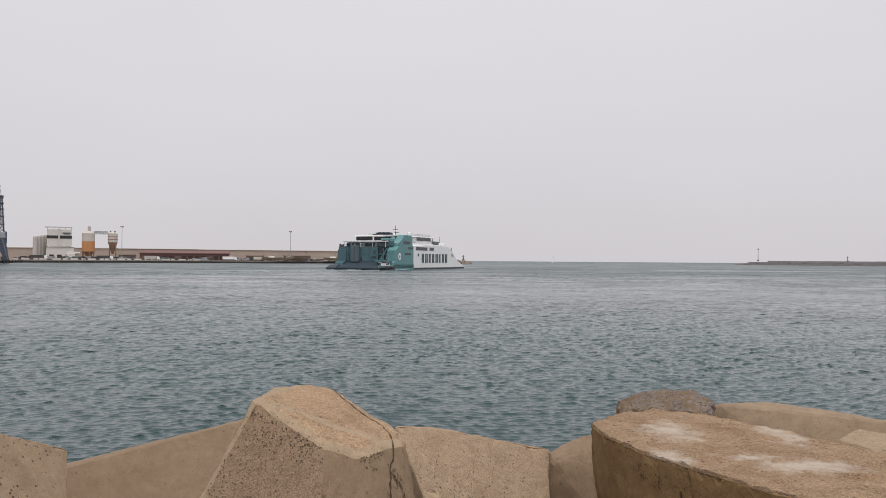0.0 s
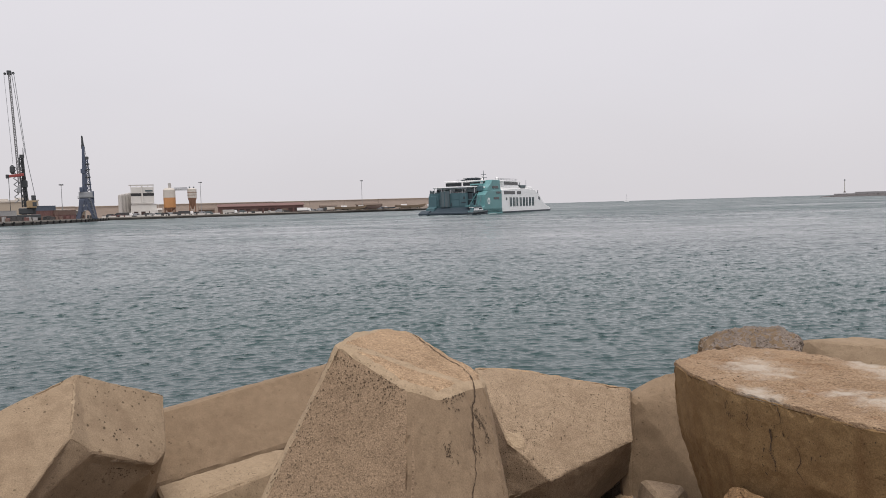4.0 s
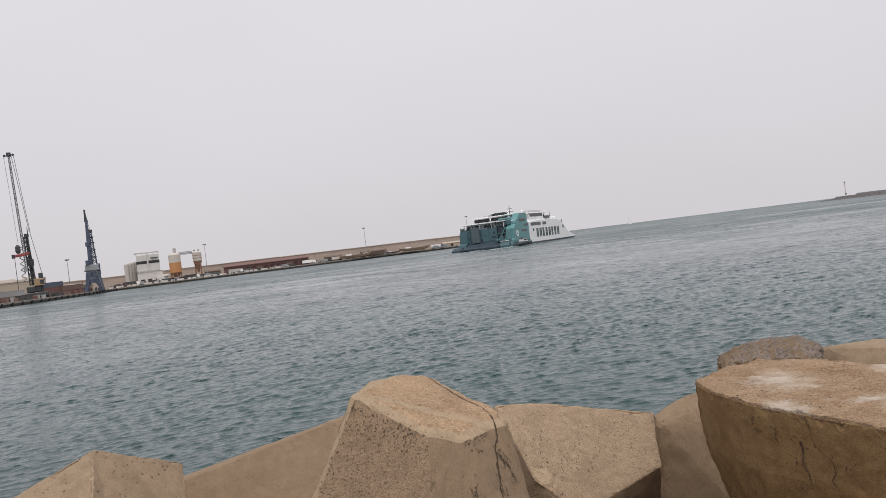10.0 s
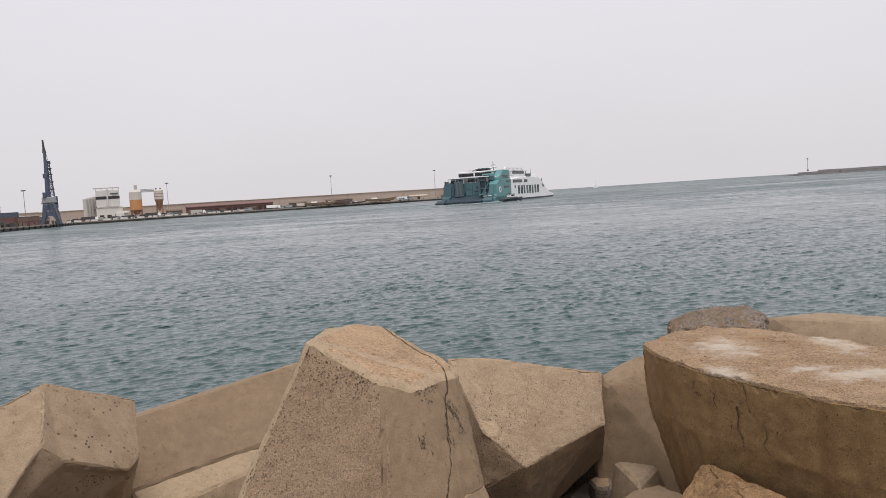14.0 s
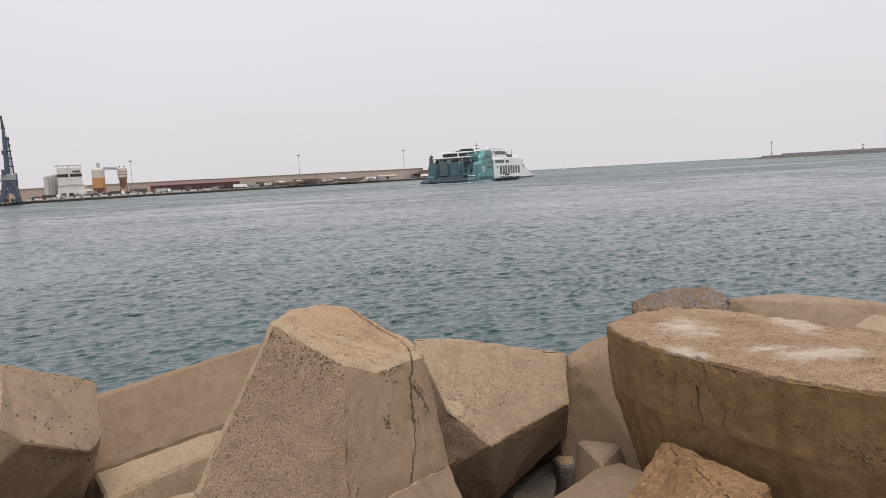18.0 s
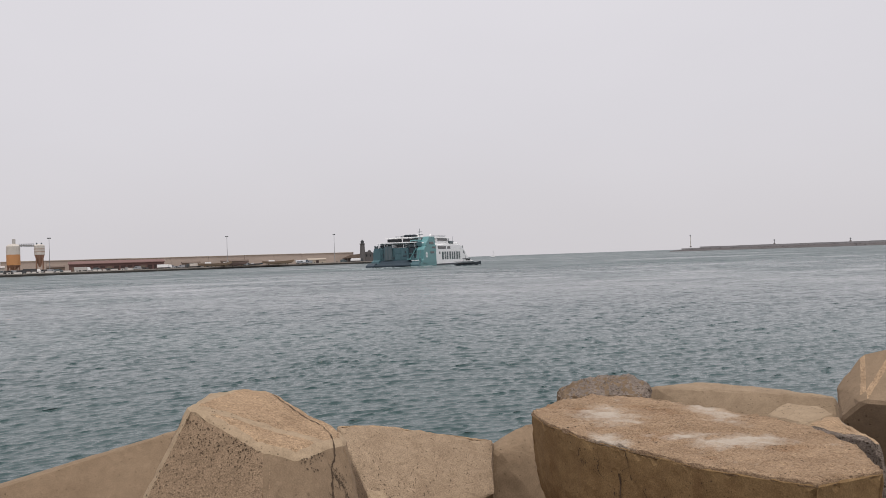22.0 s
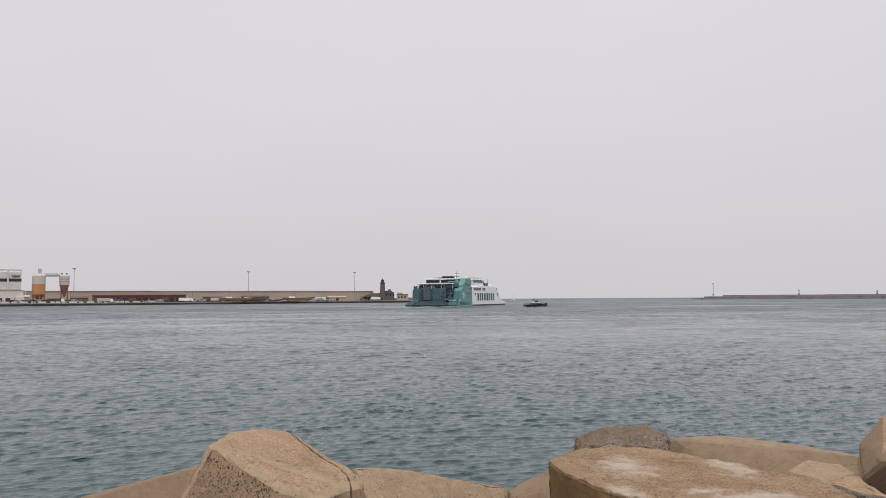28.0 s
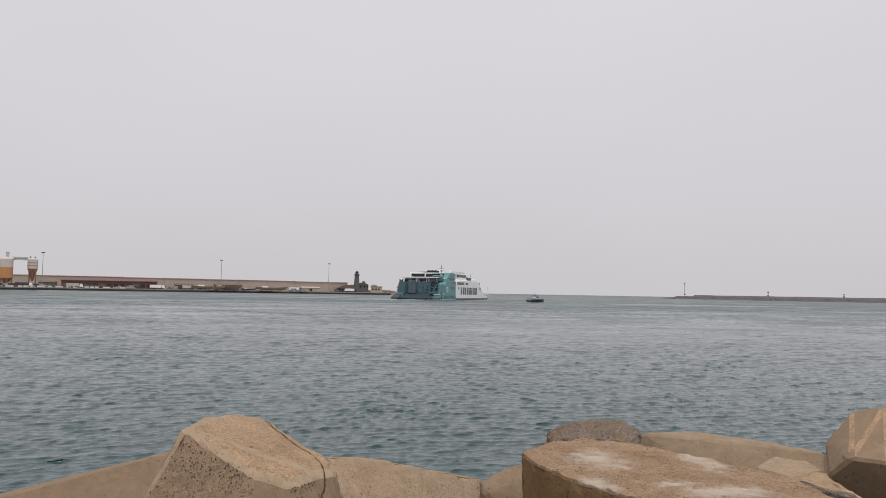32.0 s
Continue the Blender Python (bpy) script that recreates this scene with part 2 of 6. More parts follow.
def slab_top():
    """Crumbling concrete with white lime that gathers in a few broad patches."""
    m = mat("crumbling_concrete_top", (0.268, 0.168, 0.098), 0.95, var=0.28, scale=5.0, bump=1.0, bump_scale=0.03, color2=(0.395, 0.280, 0.182), stain=0.75, stain_color=(0.245, 0.128, 0.060), stain_scale=3.4, pits=24, spec=0.2, grit=0.42)
    nt = m.node_tree
    N, L = nt.nodes.new, nt.links.new
    b = nt.nodes["Principled BSDF"]
    old = b.inputs["Base Color"].links[0].from_socket
    tc = N("ShaderNodeTexCoord")
    total = None
    for x, y, rx, ry in ((-0.20, 0.30, 0.13, 0.22), (-0.34, -0.17, 0.07, 0.14), (0.17, -0.32, 0.20, 0.10), (0.31, 0.28, 0.08, 0.26), (0.0, -0.18, 0.12, 0.07)):
        mp = N("ShaderNodeMapping")
        mp.vector_type = "POINT"
        mp.inputs["Location"].default_value = (-x / rx, -y / ry, 0)
        mp.inputs["Scale"].default_value = (1 / rx, 1 / ry, 0)
        L(tc.outputs["Object"], mp.inputs[0])
        ln = N("ShaderNodeVectorMath")
        ln.operation = "LENGTH"
        L(mp.outputs[0], ln.inputs[0])
        mr = N("ShaderNodeMapRange")
        mr.inputs["From Min"].default_value, mr.inputs["From Max"].default_value = 0.2, 1.7
        mr.inputs["To Min"].default_value, mr.inputs["To Max"].default_value = 0.62, 0.0
        L(ln.outputs["Value"], mr.inputs["Value"])
        if total is None:
            total = mr.outputs[0]
        else:
            mx = N("ShaderNodeMath")
            mx.operation = "MAXIMUM"
            L(total, mx.inputs[0])
            L(mr.outputs[0], mx.inputs[1])
            total = mx.outputs[0]
    n = N("ShaderNodeTexNoise")
    n.inputs["Scale"].default_value, n.inputs["Detail"].default_value, n.inputs["Roughness"].default_value = 12.0, 9, 0.72
    L(tc.outputs["Object"], n.inputs["Vector"])
    ad = N("ShaderNodeMath")
    ad.operation = "ADD"
    L(total, ad.inputs[0])
    am = N("ShaderNodeMath")
    am.operation = "MULTIPLY_ADD"
    am.inputs[1].default_value, am.inputs[2].default_value = 1.7, -0.55
    L(n.outputs[0], am.inputs[0])
    L(am.outputs[0], ad.inputs[1])
    r = N("ShaderNodeValToRGB")
    r.color_ramp.elements[0].position, r.color_ramp.elements[1].position = 0.46, 1.0
    r.color_ramp.elements[1].color = (0.95, 0.95, 0.95, 1)
    L(ad.outputs[0], r.inputs[0])
    mix = N("ShaderNodeMix")
    mix.data_type = "RGBA"
    mix.inputs["B"].default_value = (0.56, 0.485, 0.405, 1)
    L(r.outputs[0], mix.inputs["Factor"])
    L(old, mix.inputs["A"])
    L(mix.outputs["Result"], b.inputs["Base Color"])
    return m


SLAB_TOP = slab_top()
GROOVE = mat("dark_crack", (0.065, 0.042, 0.026), 1.0, var=0.3, scale=20.0)
# Grime patches, and the shade inside holes drawn as flat specks.
GRIME_HOLE_SHADE = mat("lichen_grime_and_hole_shade", (0.075, 0.050, 0.031), 1.0, var=0.35, scale=22.0)
DARK_STONE = mat("dark_bed_stone", (0.10, 0.085, 0.07), 0.8, var=0.3, scale=3.0, bump=0.8, bump_scale=0.03)
QUAY = mat("quay_concrete", (0.30, 0.27, 0.235), 0.9, var=0.15, scale=0.08, color2=(0.36, 0.32, 0.28))
QUAY_FACE = mat("dark_wet_quay_face", (0.055, 0.05, 0.045), 0.8, var=0.3, scale=0.3, streak=0.3)
WALL_STONE = mat("beige_sea_wall", (0.385, 0.315, 0.268), 0.9, var=0.10, scale=0.05, color2=(0.435, 0.362, 0.312), streak=5.0)
ROCK = mat("breakwater_rock", (0.20, 0.17, 0.145), 0.95, var=0.3, scale=0.15, color2=(0.27, 0.23, 0.2))
ROCK_WET = mat("dark_wet_breakwater_rock", (0.115, 0.105, 0.105), 0.9, var=0.2, scale=0.1)
PARAPET_FAR = mat("pale_grey_parapet", (0.33, 0.315, 0.315), 0.9, var=0.1, scale=0.06)
ROCK_FAR = mat("far_breakwater_stone", (0.21, 0.185, 0.175), 0.95, var=0.12, scale=0.06)
WHITE = mat("white_ship_paint", (0.90, 0.90, 0.90), 0.35, var=0.04, scale=0.2, stain=0.25, stain_color=(0.5, 0.45, 0.4), stain_scale=0.3)
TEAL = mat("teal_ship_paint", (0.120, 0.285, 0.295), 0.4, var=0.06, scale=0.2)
# Darker copies of the teal: shade on the stern and port side.
TEAL_SHADED = mat("shaded_teal_ship_paint", (0.060, 0.128, 0.148), 0.5, var=0.12, scale=0.25, stain=0.3, stain_color=(0.02, 0.06, 0.07), stain_scale=0.3)
TEAL_HALF_SHADED = mat("half_shaded_teal_ship_paint", (0.078, 0.155, 0.178), 0.5, var=0.1, scale=0.3)
SKIRT = mat("slate_blue_skirt_paint", (0.034, 0.054, 0.072), 0.6, var=0.15, scale=0.4)
NAVY = mat("dark_hull_paint", (0.040, 0.052, 0.064), 0.5, var=0.15, scale=0.5)
SHIP_GREY = mat("grey_ramp_steel", (0.10, 0.125, 0.135), 0.6, var=0.15, scale=0.4)
RAMP = mat("weathered_ramp_steel", (0.125, 0.160, 0.175), 0.6, var=0.18, scale=0.4)
GLASS = mat("dark_tinted_glass", (0.012, 0.015, 0.018), 0.08, var=0.1, scale=0.3)
LETTER = mat("dark_teal_lettering", (0.015, 0.045, 0.05), 0.5, var=0.05, scale=0.5)
STEEL_BLUE = mat("blue_grey_crane_paint", (0.082, 0.100, 0.148), 0.55, var=0.15, scale=0.15, stain=0.4, stain_color=(0.06, 0.045, 0.04), stain_scale=0.2)
STEEL_PALE = mat("pale_grey_crane_paint", (0.32, 0.33, 0.35), 0.6, var=0.1, scale=0.2)
STEEL_DARK = mat("dark_crane_steel", (0.055, 0.06, 0.065), 0.6, var=0.2, scale=0.2)
BOOM = mat("weathered_boom_paint", (0.25, 0.25, 0.255), 0.6, var=0.15, scale=0.2)
RED = mat("red_grab_paint", (0.30, 0.065, 0.06), 0.55, var=0.15, scale=0.4)
YELLOW = mat("amber_cab_paint", (0.37, 0.265, 0.155), 0.5, var=0.1, scale=0.4)
ORANGE = mat("orange_silo_paint", (0.55, 0.265, 0.105), 0.6, var=0.08, scale=0.15, stain=0.3, stain_color=(0.4, 0.2, 0.1), stain_scale=0.2)
CREAM = mat("cream_silo_paint", (0.60, 0.555, 0.50), 0.7, var=0.06, scale=0.15, stain=0.4, stain_color=(0.42, 0.34, 0.28), stain_scale=0.2)
RUST = mat("rusty_steel", (0.29, 0.165, 0.11), 0.85, var=0.2, scale=0.3)
PLANT_WHITE = mat("dusty_white_cladding", (0.64, 0.62, 0.59), 0.7, var=0.06, scale=0.12, stain=0.3, stain_color=(0.45, 0.42, 0.38), stain_scale=0.15, streak=0.4)
PLANT_GREY = mat("dusty_grey_concrete", (0.50, 0.475, 0.45), 0.85, var=0.08, scale=0.12)
BLACK = mat("black_band_paint", (0.03, 0.03, 0.032), 0.6, var=0.1, scale=0.3)
SHED_RED = mat("faded_red_cladding", (0.135, 0.075, 0.068), 0.8, var=0.12, scale=0.08)
SHED_ROOF = mat("faded_pink_red_roof", (0.185, 0.108, 0.098), 0.85, var=0.1, scale=0.1)
# Dark of shaded openings, painted flat; gates and doors share it.
SHED_DARK = mat("shed_shaded_opening", (0.055, 0.035, 0.032), 0.9, var=0.2, scale=0.2)
GALV = mat("galvanised_mast_steel", (0.33, 0.34, 0.35), 0.5, metal=0.4, var=0.1, scale=0.5)
TOWER_STONE = mat("dark_lighthouse_stone", (0.115, 0.11, 0.11), 0.85, var=0.15, scale=0.25)
BROWN_ROOF = mat("weathered_brown_roof", (0.16, 0.12, 0.095), 0.9, var=0.15, scale=0.2)
BEIGE = mat("beige_render", (0.44, 0.38, 0.31), 0.9, var=0.08, scale=0.2)
RUBBER = mat("black_rubber", (0.02, 0.02, 0.02), 0.85, var=0.1, scale=1.0)
BLUE_BOX = mat("faded_blue_container", (0.085, 0.105, 0.14), 0.7, var=0.12, scale=0.2)
GREY_BOX = mat("grey_container", (0.33, 0.33, 0.33), 0.7, var=0.1, scale=0.2)
BROWN_BOX = mat("rusty_brown_container", (0.17, 0.115, 0.097), 0.8, var=0.15, scale=0.2)
DARK_BOX = mat("dirty_dark_paint", (0.07, 0.068, 0.07), 0.8, var=0.2, scale=0.3)
RED_BOX = mat("faded_red_container", (0.155, 0.082, 0.076), 0.75, var=0.15, scale=0.2)
TIMBER = mat("weathered_timber", (0.28, 0.20, 0.135), 0.85, var=0.15, scale=0.4)
SAIL = mat("white_sailcloth", (0.75, 0.74, 0.72), 0.9, var=0.04, scale=0.3)
FOAM = mat("white_sea_foam", (0.36, 0.41, 0.42), 0.9, var=0.08, scale=2.0)
PAVING = mat("promenade_concrete", (0.20, 0.18, 0.155), 0.9, var=0.12, scale=0.6, bump=0.3, bump_scale=0.01)


def water_material():
    """Sea water: the finest waves are left to the gloss far out, slicks lie on it as calmer streaks."""
    m = bpy.data.materials.new("grey_green_sea_water")
    m.use_nodes = True
    nt = m.node_tree
    N, L = nt.nodes.new, nt.links.new
    b = nt.nodes["Principled BSDF"]
    b.inputs["IOR"].default_value = 1.33
    tc = N("ShaderNodeTexCoord")

    def noise_node(sx, sy, detail, distort=0.0, turn=-14):
        mp = N("ShaderNodeMapping")
        mp.inputs["Scale"].default_value = (sx, sy, 1)
        mp.inputs["Rotation"].default_value = (0, 0, radians(turn))
        L(tc.outputs["Object"], mp.inputs[0])
        n = N("ShaderNodeTexNoise")
        n.inputs["Scale"].default_value, n.inputs["Detail"].default_value = 1.0, detail
        n.inputs["Distortion"].default_value = distort
        L(mp.outputs[0], n.inputs["Vector"])
        return n.outputs[0]

    def span(src, a, c, lo, hi):
        r = N("ShaderNodeMapRange")
        for key, v in (("From Min", a), ("From Max", c), ("To Min", lo), ("To Max", hi)):
            r.inputs[key].default_value = v
        L(src, r.inputs["Value"])
        return r.outputs[0]

    r = N("ShaderNodeValToRGB")
    r.color_ramp.elements[0].position, r.color_ramp.elements[1].position = 0.36, 0.64
    r.color_ramp.elements[0].color = (0.028, 0.056, 0.059, 1)
    r.color_ramp.elements[1].color = (0.031, 0.069, 0.067, 1)
    L(noise_node(0.012, 0.03, 5), r.inputs[0])
    # sky sheen on calm streaks far out, put into the colour as pale bands
    pale_sheen = span(noise_node(0.010, 0.026, 7, 0.8, 6), 0.50, 0.68, 0.0, 0.7)
    ln = N("ShaderNodeVectorMath")
    ln.operation = "LENGTH"
    L(tc.outputs["Object"], ln.inputs[0])
    patch = span(ln.outputs["Value"], 55, 130, 0.0, 1.0)
    both = N("ShaderNodeMath")
    both.operation = "MULTIPLY"
    L(pale_sheen, both.inputs[0])
    L(patch, both.inputs[1])
    mx = N("ShaderNodeMix")
    mx.data_type = "RGBA"
    mx.inputs["B"].default_value = (0.27, 0.293, 0.303, 1)
    L(both.outputs[0], mx.inputs["Factor"])
    L(r.outputs[0], mx.inputs["A"])
    L(mx.outputs["Result"], b.inputs["Base Color"])
    # gloss: sharp close by, spread out by unresolved waves far off, calmer in slicks
    rise = span(ln.outputs["Value"], 50, 260, 0.05, 0.36)
    fall = span(ln.outputs["Value"], 700, 1400, 0.0, -0.04)
    calm = N("ShaderNodeMath")
    calm.operation = "SUBTRACT"
    L(rise, calm.inputs[0])
    L(fall, calm.inputs[1])
    far = calm.outputs[0]
    slick = span(noise_node(0.004, 0.022, 4, 0.3, 8), 0.56, 0.68, 0.0, 0.12)
    sub = N("ShaderNodeMath")
    sub.operation = "SUBTRACT"
    L(far, sub.inputs[0])
    L(slick, sub.inputs[1])
    # cat's paws: small ruffled and calm flecks that alternate far out
    paws = N("ShaderNodeMath")
    paws.operation = "MULTIPLY_ADD"
    L(span(noise_node(0.06, 0.12, 5, 0.3, 4), 0.36, 0.64, -0.10, 0.10), paws.inputs[0])
    L(patch, paws.inputs[1])
    L(sub.outputs[0], paws.inputs[2])
    L(paws.outputs[0], b.inputs["Roughness"])
    prev = None
    for sx, sy, st, dist, det in ((6.0, 14.0, 0.7, 0.02, 3),):
        bp = N("ShaderNodeBump")
        bp.inputs["Strength"].default_value, bp.inputs["Distance"].default_value = st, dist
        L(noise_node(sx, sy, det, 0.5), bp.inputs["Height"])
        if prev:
            L(prev.outputs[0], bp.inputs["Normal"])
        prev = bp
    L(prev.outputs[0], b.inputs["Normal"])
    return m


WATER = water_material()

# ---------------- mesh helpers ----------------


def obj(name, bm, material, smooth=False):
    me = bpy.data.meshes.new(name)
    bm.normal_update()
    bm.to_mesh(me)
    bm.free()
    me.materials.append(material)
    if smooth:
        for p in me.polygons:
            p.use_smooth = True
    return new(name, me)


def part(name, bm, material, parent, label="", smooth=False):
    ob = obj(name, bm, material, smooth)
    ob.parent = parent
    if label:
        ob["label"] = label
    return ob


def thing(name, label, category, m=None, group="", kind=""):
    ob = new(name)
    ob.empty_display_size = 0.5
    if m is not None:
        ob.matrix_basis = m
    return tagged(ob, label, category, group, kind)


def box(*spans, bevel=0.0, bm=None):
    """A box from x0, x1, y0, y1, z0, z1, with softened edges."""
    x0, x1, y0, y1, z0, z1 = spans
    bm = bm or bmesh.new()
    r = bmesh.ops.create_cube(bm, size=1.0, matrix=Matrix.LocRotScale(((x0 + x1) / 2, (y0 + y1) / 2, (z0 + z1) / 2), None, (x1 - x0, y1 - y0, z1 - z0)))
    if bevel:
        ed = list({e for v in r["verts"] for e in v.link_edges})
        bmesh.ops.bevel(bm, geom=ed, offset=bevel, segments=1, affect="EDGES")
    return bm


def tube(a, b, r0, r1=None, seg=8, bm=None, caps=True):
    """A straight tapered tube from a to b."""
    bm = bm or bmesh.new()
    a, b = Vector(a), Vector(b)
    d = b - a
    m = Matrix.Translation((a + b) / 2) @ d.to_track_quat("Z", "Y").to_matrix().to_4x4()
    bmesh.ops.create_cone(bm, cap_ends=caps, segments=seg, radius1=r0, radius2=r0 if r1 is None else r1, depth=d.length, matrix=m)
    return bm


def prism(profile, axis, lo, hi, bm=None, bevel=0.0):
    """A profile drawn in a plane and drawn out along an axis: 'x' takes (y, z) pairs, 'y' (x, z), 'z' (x, y)."""
    bm = bm or bmesh.new()

    def put(p, h):
        return {"x": (h, p[0], p[1]), "y": (p[0], h, p[1]), "z": (p[0], p[1], h)}[axis]
    lower = [bm.verts.new(put(p, lo)) for p in profile]
    upper = [bm.verts.new(put(p, hi)) for p in profile]
    fs = [bm.faces.new(lower), bm.faces.new(upper)]
    k = len(profile)
    for i in range(k):
        fs.append(bm.faces.new((lower[i], lower[(i + 1) % k], upper[(i + 1) % k], upper[i])))
    bmesh.ops.recalc_face_normals(bm, faces=fs)
    if bevel:
        bmesh.ops.bevel(bm, geom=list({e for f in fs for e in f.edges}), offset=bevel, segments=1, affect="EDGES")
    return bm


def lathe(rings, seg=20, bm=None, center=(0, 0)):
    """A turned body from (radius, height) rings."""
    bm = bm or bmesh.new()
    loops = [[bm.verts.new((center[0] + r * math.cos(2 * math.pi * i / seg), center[1] + r * math.sin(2 * math.pi * i / seg), z)) for i in range(seg)] for r, z in rings]
    for a, b in zip(loops, loops[1:]):
        for i in range(seg):
            bm.faces.new((a[i], a[(i + 1) % seg], b[(i + 1) % seg], b[i]))
    bm.faces.new(loops[0][::-1])
    bm.faces.new(loops[-1])
    return bm


def bearing(az, d, z=0.0):
    """A place at a bearing from the viewpoint, in degrees to the right of north, and a distance."""
    return Vector((d * math.sin(radians(az)), d * math.cos(radians(az)), z))


def turned(az, d, z=0.0, turn=0.0):
    p = bearing(az, d, z)
    return pose(p.x, p.y, p.z, 0, 0, turn)

# ---------------- the large structure ----------------


def make_water():
    """One sheet of sea to the horizon, with finer waves towards the viewer."""
    fine = np.radians(np.linspace(-41, 41, 780))
    coarse = np.radians(np.linspace(41, 319, 56))[1:-1]
    ang = np.concatenate([fine, coarse])
    rad = [7.0]
    while rad[-1] < 3400:
        rad.append(rad[-1] * (1 + float(np.interp(rad[-1], (7, 10, 13, 60, 90, 160, 400, 740, 800), (0.01, 0.005, 0.0023, 0.0023, 0.0034, 0.0042, 0.0062, 0.0075, 0.03)))))
    rad = np.array(rad)
    A, R = np.meshgrid(ang, rad)
    X, Y = R * np.sin(A), R * np.cos(A)
    X0, Y0, Z = X.copy(), Y.copy(), np.zeros_like(X)
    rng = np.random.default_rng(7)
    cell = R * np.interp(R, (60, 90, 160, 400, 740), (0.0023, 0.0034, 0.0042, 0.0062, 0.0075))
    live = np.clip((760 - R) / 160, 0, 1)
    bend_x, bend_y = 0.5 * np.sin(0.31 * Y0), 0.7 * np.sin(0.23 * X0)
    main_wave = np.interp(R, (0, 25, 45, 90, 200, 500), (0.21, 0.26, 0.36, 0.60, 1.5, 4.2))       # the wave length that carries the steepest slopes
    for i in range(230):
        lam = float(np.exp(rng.uniform(math.log(0.12), math.log(5.0))))
        th = radians(-10) + rng.normal(0, 0.36)
        k = 2 * math.pi / lam
        slope = 0.026 * np.interp(R, (20, 50, 120, 350), (1.7, 1.66, 1.6, 1.35)) * (0.6 + 0.8 * rng.random()) * np.minimum(1.0, main_wave / lam) ** 1.55 * min(1.0, lam / 0.2) ** 0.4
        fade = np.clip((lam / cell - 1.5) / 1.0, 0, 1) * live
        sx, sy = math.sin(th), math.cos(th)
        ph = k * ((X0 + bend_x) * sx + (Y0 + bend_y) * sy) + rng.uniform(0, 6.28)
        amp = slope / k * fade
        Z += amp * np.sin(ph)
        push = 1.8 * amp * np.cos(ph)
        X += push * sx
        Y += push * sy
    gust = 0.85 + 0.25 * np.sin(0.05 * X0 + 0.9 * np.sin(0.021 * Y0)) * np.sin(0.037 * Y0 + 1.3) + 0.12 * np.sin(0.41 * X0 + 1.7 * np.sin(0.19 * Y0)) * np.sin(0.33 * Y0 + 1.1 * np.sin(0.27 * X0))
    Z *= gust
    n, m = len(rad), len(ang)
    verts = np.stack([X.ravel(), Y.ravel(), Z.ravel()], 1)
    i, j = np.meshgrid(np.arange(n - 1), np.arange(m), indexing="ij")
    a = i * m + j
    b = i * m + (j + 1) % m
    quads = np.stack([a, a + m, b + m, b], -1).reshape(-1, 4)
    me = bpy.data.meshes.new("water")
    me.vertices.add(len(verts))
    me.vertices.foreach_set("co", verts.ravel())
    me.loops.add(quads.size)
    me.loops.foreach_set("vertex_index", quads.ravel().astype(np.int32))
    me.polygons.add(len(quads))
    me.polygons.foreach_set("loop_start", np.arange(0, quads.size, 4, dtype=np.int32))
    me.polygons.foreach_set("loop_total", np.full(len(quads), 4, dtype=np.int32))
    me.polygons.foreach_set("use_smooth", np.ones(len(quads), dtype=bool))
    me.update(calc_edges=True)
    me.materials.append(WATER)
    return tagged(new("water", me), "grey-green harbour water with small choppy waves", "water", kind="structure")


water = make_water()

QUAY_Z = 1.8
EDGE = [(-46, 300), (-40, 330), (-36.5, 365), (-33, 415), (-30.2, 490), (-28.6, 575), (-20, 610), (-10, 650), (0, 700), (1.0, 712)]


def make_quay():
    front = [bearing(a, d) for a, d in EDGE]
    back = [bearing(a, d) for a, d in ((1.0, 765), (-4, 775), (-28, 720), (-50, 760), (-62, 420))]
    q = obj("quay", prism([(p.x, p.y) for p in front + back], "z", -4, QUAY_Z), QUAY)
    tagged(q, "long pale concrete harbour quay with a worn edge", "quay", kind="structure")
    rnd = random.Random(3)
    for a, b in zip(front, front[1:]):
        d = b - a
        k = max(1, round(d.length / 22))
        n = Vector((d.y, -d.x, 0)).normalized()
        for s in range(k):
            p0, p1 = a + d * (s / k), a + d * ((s + 0.985) / k)
            bm = bmesh.new()
            prism([(p0 + n * 0.35).xy, (p1 + n * 0.35).xy, (p1 - n * 0.5).xy, (p0 - n * 0.5).xy], "z", -2, 1.15 + rnd.uniform(-0.12, 0.12), bm)
            part("quay_face_panel", bm, QUAY_FACE, q)
            bm = bmesh.new()
            prism([(p0 + n * 0.5).xy, (p1 + n * 0.5).xy, (p1 - n * 0.9).xy, (p0 - n * 0.9).xy], "z", 1.35, QUAY_Z + 0.25, bm)
            part("coping", bm, QUAY, q)


make_quay()


def make_sea_wall():
    line = [(-47, 640), (-36, 655), (-28, 665), (-10, 690), (-2.2, 738)]
    pts = [bearing(a, d) for a, d in line]
    rnd = random.Random(5)
    w = thing("wall_sea", "long high beige masonry sea wall along the quay", "wall", kind="structure")
    for a, b in zip(pts, pts[1:]):
        d = b - a
        k = max(1, round(d.length / 30))
        n = Vector((d.y, -d.x, 0)).normalized()
        for s in range(k):
            p0, p1 = a + d * (s / k), a + d * ((s + 0.995) / k)
            j = rnd.uniform(-0.12, 0.12)
            prof = lambda o0, o1: [(p0 + n * o0).xy, (p1 + n * o0).xy, (p1 - n * o1).xy, (p0 - n * o1).xy]
            bm = bmesh.new()
            prism(prof(2.2, 4), "z", QUAY_Z - 0.5, 7.9 + j, bm)
            prism(prof(1.2, 3.6), "z", 7.9 + j, 10.6 + j, bm)
            part("wall_panel", bm, WALL_STONE, w)
            bm = bmesh.new()
            prism(prof(1.7, 3.9), "z", 10.6 + j, 11.05 + j, bm)
            part("parapet", bm, BEIGE, w)


make_sea_wall()


